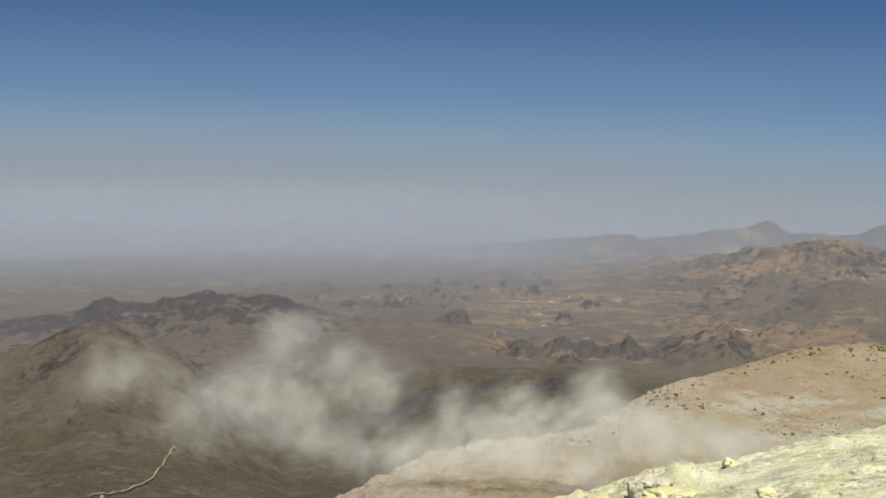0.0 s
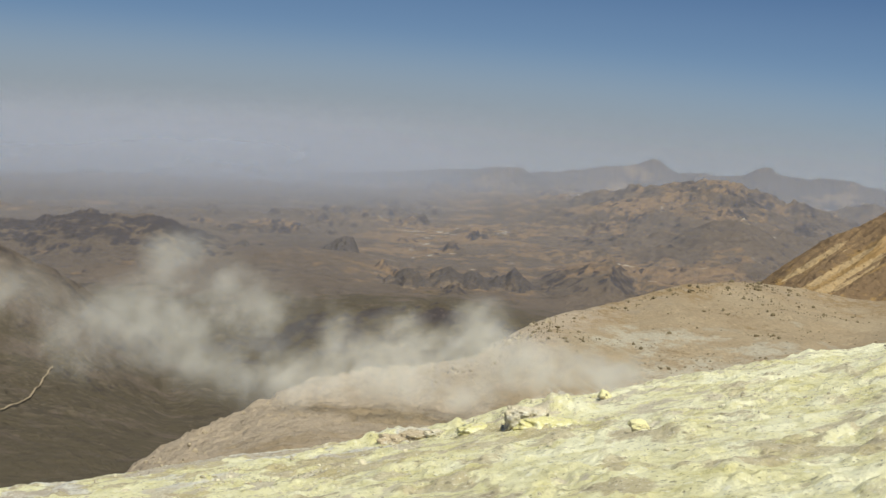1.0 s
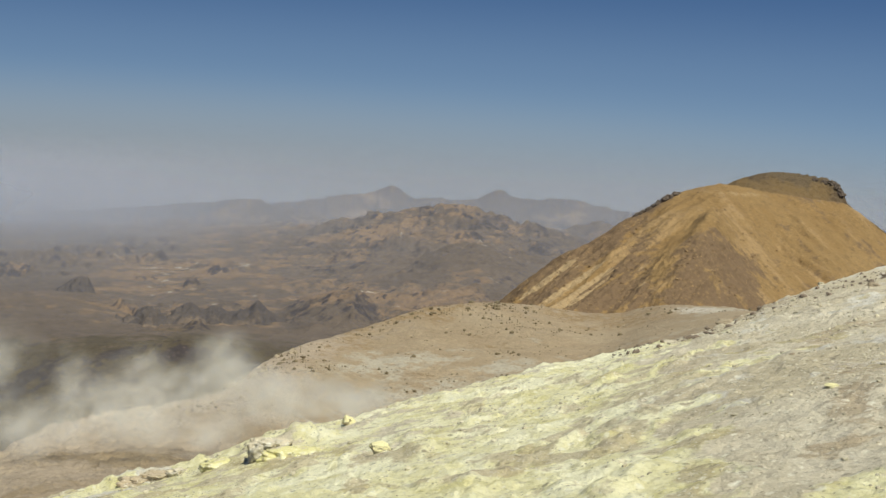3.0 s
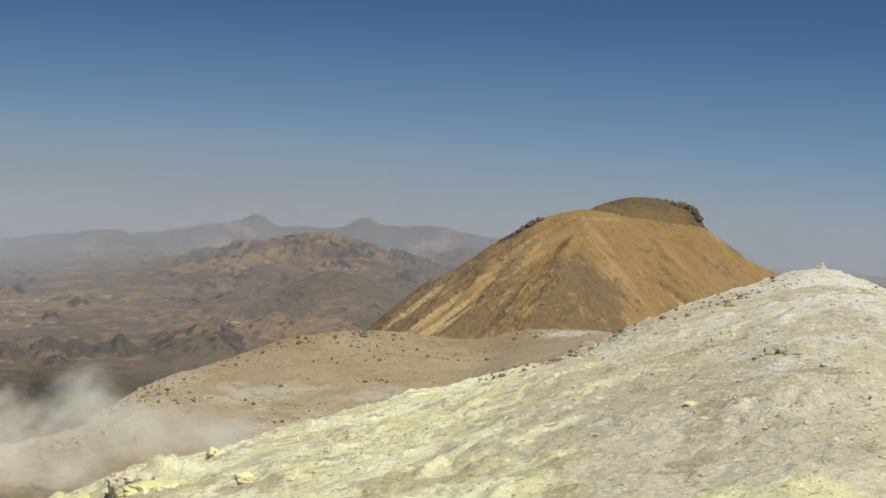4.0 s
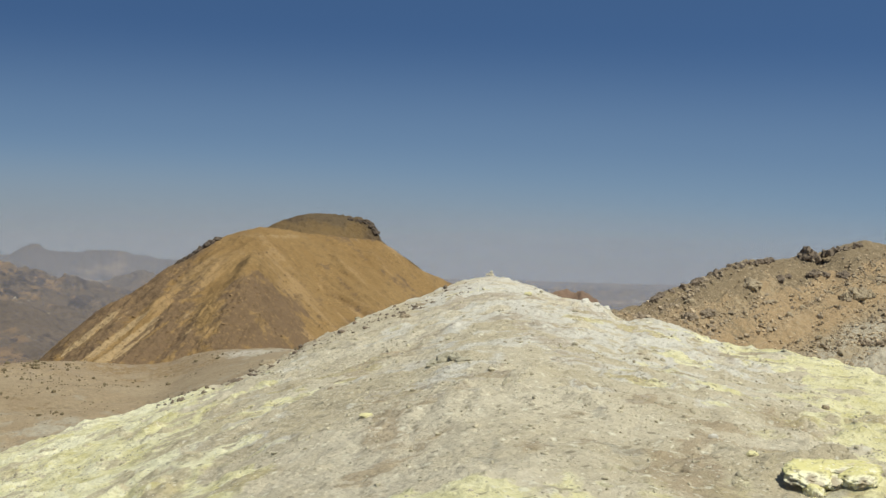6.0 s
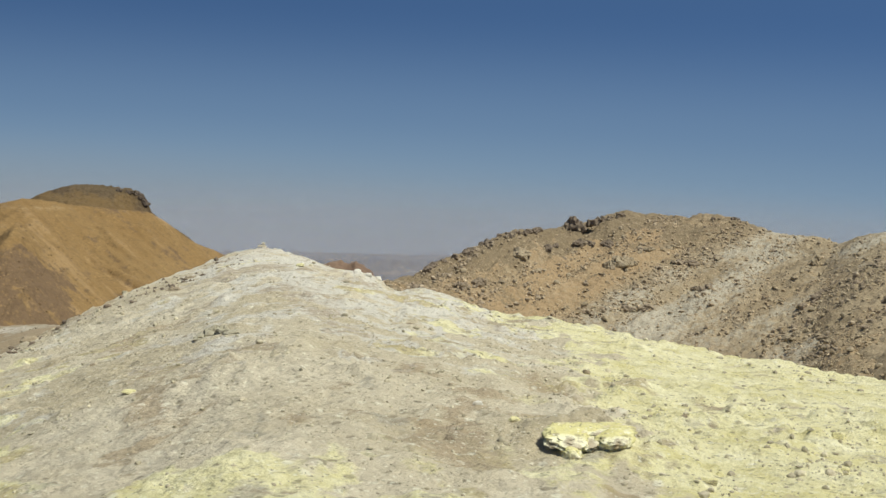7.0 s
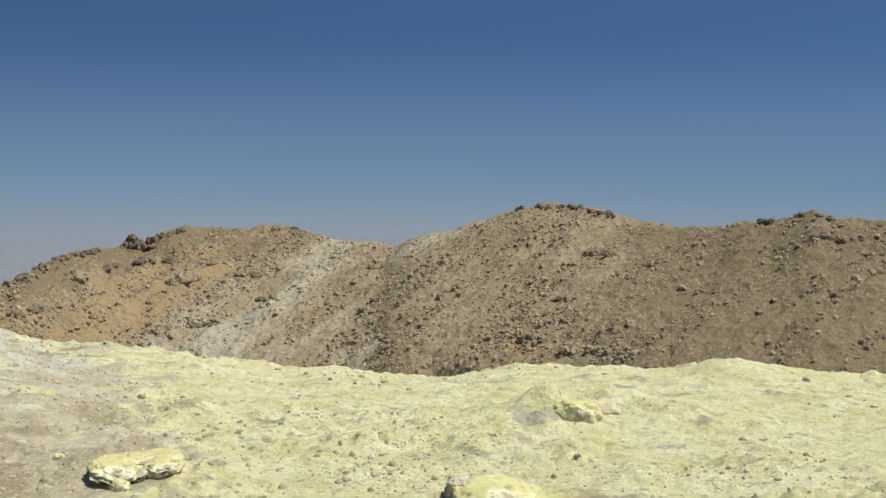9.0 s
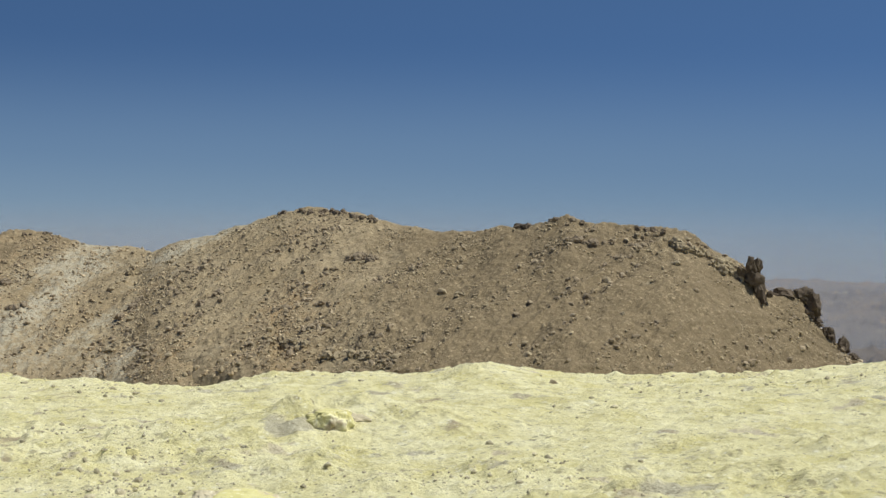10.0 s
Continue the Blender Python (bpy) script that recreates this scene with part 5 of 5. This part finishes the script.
mound_rock(-26.2, -11.65, 0.07, "grey stone sunk in the beige slope", M_GREYROCK, 747, (1.2, 1.0, 0.6), -0.1, 0, 3, 0.4)
mound_rock(-30.9, -11.3, 0.1, "grey-yellow lump on the beige slope", M_SULROCK, 764, (1.2, 0.8, 0.4), 0.05)
mound_rock(-35.2, -9.25, 0.2, "brown rock at the mound's edge", M_BOULDER, 748, (1.4, 0.8, 0.5), 0.2)
mound_rock(-28.6, -6.7, 0.16, "brown stone near the mound's top", M_BOULDER, 765, (1.3, 1.0, 0.5), -0.05, 0, 3, 0.4)
mound_rock(-29.3, -7.2, 0.15, "brown stone near the mound's top", M_BOULDER, 766, (1.3, 1.0, 0.5), -0.05, 0, 3, 0.4)
mound_rock(-54.7, -15.6, 0.3, "grey-yellow knobbly rock crowning the slope", M_GREYROCK, 749, (1.0, 1.0, 0.75), 0.05, 0, 4, 0.3)
mound_rock(-53.8, -15.5, 0.34, "yellow crusted knob beside the grey rock", M_SULROCK, 750, (1.3, 1.0, 0.55), -0.38, 0, 4, 0.25)
mound_rock(-52.8, -15.4, 0.25, "yellow crusted lump beside the grey rock", M_SULROCK, 769, (1.4, 1.0, 0.5), -0.4, 0, 4, 0.25)
mound_rock(-56.4, -15.9, 0.24, "yellow crusted lump on the slope", M_SULROCK, 770, (1.5, 1.0, 0.5), -0.4, 0, 4, 0.25)
mound_rock(-51.3, -14.35, 0.16, "yellow crusted rock at the mound's edge", M_SULROCK, 751, (1.0, 0.8, 0.8), 0.4)
mound_rock(-49.8, -15.3, 0.14, "rounded yellow-grey stone on the sulphur slope", M_SULROCK, 752, (1.2, 0.8, 0.7), 0.2)
mound_rock(-60.3, -16.8, 0.22, "brown lump among the slope's bands", M_BOULDER, 753, (1.3, 1.0, 0.5), -0.05, 0, 4, 0.4)
mound_rock(-59.4, -16.6, 0.2, "brown lump among the slope's bands", M_BOULDER, 767, (1.3, 1.0, 0.5), 0.0, 0, 4, 0.4)
mound_rock(-58.6, -16.4, 0.13, "brown lump among the slope's bands", M_GREYROCK, 777, (1.3, 1.0, 0.5), 0.0, 0, 4, 0.4)
mound_rock(16.4, -9.75, 0.06, "small dark stone on the crest", M_BOULDER, 755, (1.2, 0.8, 0.8), 0.4)
mound_rock(-20.6, -6.5, 0.11, "white layered block behind the mound's crest", M_PALEROCK, 756, (1.2, 1.0, 0.7), 0.2)
mound_rock(-21.5, -6.4, 0.13, "white layered block behind the mound's crest", M_PALEROCK, 768, (1.1, 1.0, 0.75), 0.2)
mound_rock(-21.0, -6.5, 0.09, "white layered block behind the mound's crest", M_PALEROCK, 778, (1.2, 1.0, 0.7), 0.2)
mound_rock(-24.0, -6.15, 0.14, "pale yellow block near the mound's top", M_SULROCK, 757, (1.1, 0.8, 0.6), 0.05)

# dark stones along the mound's western crest
g = np.random.default_rng(77)
az = g.uniform(-40, -26.5, 330)
r = mound_crest(az)[0] * g.uniform(0.86, 1.0, 330)
swarm("crest_stones", np.stack([*polar(az, r), mound_z(az, r)], 1), 0.018 + 0.018 * g.pareto(1.9, 330).clip(0, 4), M_CRESTROCK, "dark stones scattered along the mound's western crest", 78)

# broken crust lying in small heaps
for az, el, wide, count, seed in ((-6.6, -14.3, 0.16, 60, 1), (-1.7, -13.3, 0.22, 110, 2), (-1.3, -12.3, 0.12, 40, 3), (-10.6, -11.6, 0.4, 80, 4), (-13.5, -12.2, 0.35, 70, 5), (-27.3, -9.1, 0.3, 90, 6), (-18.5, -9.6, 0.9, 160, 7), (-22.5, -8.2, 1.2, 160, 8), (-30.5, -11.4, 0.4, 70, 9), (-53.5, -15.7, 0.5, 90, 10), (-59.5, -16.7, 0.6, 110, 11), (-14.8, -12.9, 0.5, 80, 12), (-18.8, -11.0, 0.6, 200, 13), (-21.5, -11.8, 0.9, 160, 14), (-24.5, -13.0, 0.8, 160, 15), (-33.0, -12.0, 0.8, 160, 16), (-29.0, -10.0, 1.0, 170, 17), (-33.5, -9.3, 1.2, 170, 18), (-30.0, -7.8, 1.5, 190, 19)):
    g = np.random.default_rng(900 + seed)
    x, y, z, r = at_angle(az, el)
    px, py = x + g.normal(size=count) * wide, y + g.normal(size=count) * wide
    pz = mound_z(np.degrees(np.arctan2(px, py)), np.hypot(px, py))
    swarm("crust_crumbs", np.stack([px, py, pz], 1), (0.005 + 0.005 * g.pareto(2.0, count).clip(0, 4)) * (0.5 + r / 26), M_CRUMB, "small heap of broken pale crust on the mound", 950 + seed)

# the small cairn on the mound's top
cx, cy, cz, _ = at_angle(-25.6, -5.35)
cairn = tagged(new("cairn"), "small cairn of stacked grey stones on the summit", "cairn")
cairn.location = (cx, cy, cz)
cairn.scale = (0.7, 0.7, 0.6)
for k, (dx, dz, sz) in enumerate(((0.0, 0.06, 0.17), (-0.14, 0.04, 0.11), (0.03, 0.19, 0.10))):
    stone = part("stone", rock_mesh("stone", 770 + k, M_GREYROCK, 2, (sz * 1.2, sz, sz * 0.6), 0.15), cairn)
    stone.location = (dx, 0, dz)

# a brown knoll beyond the mound
k_az = np.linspace(-24, -20.4, 80)
skyline_land("brown_knoll", "small rust brown knoll beyond the mound", "hill", M_KNOLL, k_az, glide(k_az, [-24, -23.2, -22.7, -22.2, -21.9, -21.5, -21.1, -20.4], [-7.0, -6.3, -6.0, -6.02, -6.15, -6.05, -6.25, -7.0]), np.full_like(k_az, 75.0), np.full_like(k_az, -8.5), np.full_like(k_az, 71.0), 0.3, 0.5, 30,
             lambda x, y, A, U, R: 0.2 * fbm(x * 0.7, y * 0.7, 5, 781, 0.65) + 0.2 * fbm(x * 1.5, y * 1.5, 4, 783, 0.6, ridged=True))

# the dirt track in the valley
def dirt_track(angles, wide, name_seed):
    line = []
    for az, el in angles:
        r = np.linspace(300, 2500, 4000)
        z = ground_z(np.full_like(r, az), r)
        k = np.nonzero(z >= EYE_Z + r * math.tan(radians(el)))[0]
        k = k[0] if len(k) else 2000
        line.append((*polar(az, r[k]), 0))
    line = np.array(line, float)
    t = np.linspace(0, len(line) - 1, 90)
    px, py = glide(t, np.arange(len(line)), line[:, 0]), glide(t, np.arange(len(line)), line[:, 1])
    dx, dy = np.gradient(px), np.gradient(py)
    n = np.hypot(dx, dy)
    w = wide * (1 + 0.4 * value_noise(t * 3, t * 0, 0.0, name_seed))
    off = np.linspace(-1, 1, 5)[None, :]
    x = px[:, None] - (dy / n * w)[:, None] * off
    y = py[:, None] + (dx / n * w)[:, None] * off
    z = ground_z(np.degrees(np.arctan2(x, y)), np.hypot(x, y)) + 1.2
    return thing("dirt_track", grid_mesh("dirt_track", x, y, z, M_TAN, {"pale": np.full(x.shape, 0.25), "rust": np.zeros(x.shape), "white": np.zeros(x.shape), "pink": np.zeros(x.shape)}), "pale winding dirt track across the valley floor", "track", "structure")


dirt_track([(-80.5, -16.5), (-79.6, -16.35), (-78.6, -16.1), (-77.4, -16.0), (-76.5, -15.6), (-75.9, -14.8), (-75.5, -14.3)], 0.5, 5)
dirt_track([(-78.6, -16.2), (-78.5, -16.8), (-78.6, -17.15), (-79.2, -17.5), (-80.2, -17.9)], 0.55, 6)

# ---------------------------------------------------------------- steam and dust haze, as soft translucent wisps
def billow(x, y, z, seed):
    """Rolling noise of four sizes in the air."""
    total, amp, norm = 0, 1.0, 0
    for k in range(4):
        f = 2.1 ** k
        total = total + amp * value_noise(x * f + 5.1 * k, y * f - 3.7 * k, z * f + 0.13 + 7.7 * k, seed + k)
        norm, amp = norm + amp, amp * 0.66
    return total / norm


def steam(name, label, clouds, az, el, near, deep, layers, size, dense, seed):
    """A bank of steam: thin curved layers leaning back, one behind another, as thick as the cloud is there.
    clouds: az, el, half width, half height, weight."""
    rng = np.random.default_rng(seed)
    a, e = np.arange(az[0], az[1], 0.22), np.arange(el[0], el[1], 0.2)
    A, E = np.meshgrid(a, e, indexing="ij")
    verts, faces, soft = [], [], []
    n, k = A.shape
    i, j = np.arange(n - 1)[:, None], np.arange(k - 1)[None, :]
    quad = np.stack([i * k + j, (i + 1) * k + j, (i + 1) * k + j + 1, i * k + j + 1], -1).reshape(-1, 4)
    rows = np.clip(np.searchsorted(t_az, a), 0, len(t_az) - 1)
    sx, sy, sz = (v[rows] for v in SADDLE)
    land = (sx, sy, np.hypot(sx, sy), sz)
    for layer in range(layers):
        q = (layer + 0.5) / layers
        r = near + deep * q + near * np.radians(E - el[0]) * 0.9 + 1.2 * value_noise(A * 0.35 + 9 * layer, E * 0.35, 0.0, seed)
        x, y = polar(A, r)
        z = EYE_Z + r * tan_deg(E)
        drift = billow(x / size / 2.6, y / size / 2.6, z / size / 2.6, seed + 31)
        roll = billow((x + 2.0 * drift) / size, (y + 2.0 * drift) / size, (z + 2.4 * drift) / size / 1.15, seed)
        shape = 0
        for caz, cel, wide, high, weight in clouds:
            shape = shape + weight * np.exp(-((A - caz + 0.8 * drift) / wide) ** 2 - ((E - cel + 0.7 * drift) / high) ** 2)
        shape = np.minimum(shape, 1.25) * (0.55 + 0.45 * math.sin(math.pi * q))
        thick = np.clip(shape * (0.5 + 1.9 * roll) + 0.75 * roll * np.minimum(2 * shape, 1) - 0.14, 0, 1.2)
        ground = np.array([np.interp(r[m], land[2][m], land[3][m]) for m in range(n)])
        thick = thick * step(-0.4, 1.2, z - ground)
        edge = np.minimum.reduce([step(0, 8, np.arange(n))[:, None] * step(n - 1, n - 9, np.arange(n))[:, None] + 0 * A, step(0, 4, np.arange(k))[None, :] + 0 * A, step(k - 1, k - 5, np.arange(k))[None, :] + 0 * A])
        verts.append(np.stack([x, y, z], -1).reshape(-1, 3))
        soft.append(((1 - np.exp(-dense * thick)) * edge).ravel())
        faces.append(quad + layer * n * k)
    verts, faces, soft = np.concatenate(verts), np.concatenate(faces), np.concatenate(soft)
    faces = faces[soft[faces].max(axis=1) > 0.003]
    used = np.unique(faces)
    back = np.zeros(len(verts), int)
    back[used] = np.arange(len(used))
    me = mesh_from(name, verts[used], back[faces], M_STEAM, {"soft": soft[used]})
    return thing(name, me, label, "steam", "stuff")


STEAM_BANK = ((-50.6, -13.4, 1.4, 0.4, 1.0), (-52.8, -13.1, 1.6, 0.5, 1.0), (-55.5, -12.9, 1.8, 0.75, 1.0), (-58.3, -13.0, 2.0, 0.95, 0.95), (-61.5, -13.8, 2.0, 1.1, 0.85), (-64.6, -14.8, 1.7, 1.1, 0.75), (-54.0, -13.9, 3.2, 0.6, 0.8), (-59.0, -14.8, 3.0, 0.8, 0.7), (-57.2, -11.6, 1.1, 0.9, 0.7), (-60.6, -11.9, 0.9, 0.9, 0.55), (-63.2, -12.0, 0.9, 1.0, 0.5))
STEAM_PLUME = ((-68.2, -10.8, 1.8, 1.5, 0.85), (-66.2, -12.4, 1.3, 1.5, 0.95), (-70.8, -12.0, 2.1, 1.6, 0.9), (-69.4, -13.9, 1.8, 1.3, 0.8), (-73.8, -12.6, 2.2, 1.4, 0.95), (-77.4, -10.9, 1.9, 1.2, 0.8), (-66.6, -14.8, 1.3, 1.2, 0.8), (-70.4, -9.3, 1.4, 0.9, 0.6), (-75.5, -14.0, 2.0, 1.2, 0.35))
steam("steam_bank", "low bank of white steam rising from the vents", STEAM_BANK, (-69, -48), (-17.5, -9.2), 58, 14, 16, 2.4, 0.22, 5)
steam("steam_plume", "ragged white steam plume drifting over the valley", STEAM_PLUME, (-83, -61), (-18.5, -7.0), 82, 20, 18, 3.0, 0.1, 9)


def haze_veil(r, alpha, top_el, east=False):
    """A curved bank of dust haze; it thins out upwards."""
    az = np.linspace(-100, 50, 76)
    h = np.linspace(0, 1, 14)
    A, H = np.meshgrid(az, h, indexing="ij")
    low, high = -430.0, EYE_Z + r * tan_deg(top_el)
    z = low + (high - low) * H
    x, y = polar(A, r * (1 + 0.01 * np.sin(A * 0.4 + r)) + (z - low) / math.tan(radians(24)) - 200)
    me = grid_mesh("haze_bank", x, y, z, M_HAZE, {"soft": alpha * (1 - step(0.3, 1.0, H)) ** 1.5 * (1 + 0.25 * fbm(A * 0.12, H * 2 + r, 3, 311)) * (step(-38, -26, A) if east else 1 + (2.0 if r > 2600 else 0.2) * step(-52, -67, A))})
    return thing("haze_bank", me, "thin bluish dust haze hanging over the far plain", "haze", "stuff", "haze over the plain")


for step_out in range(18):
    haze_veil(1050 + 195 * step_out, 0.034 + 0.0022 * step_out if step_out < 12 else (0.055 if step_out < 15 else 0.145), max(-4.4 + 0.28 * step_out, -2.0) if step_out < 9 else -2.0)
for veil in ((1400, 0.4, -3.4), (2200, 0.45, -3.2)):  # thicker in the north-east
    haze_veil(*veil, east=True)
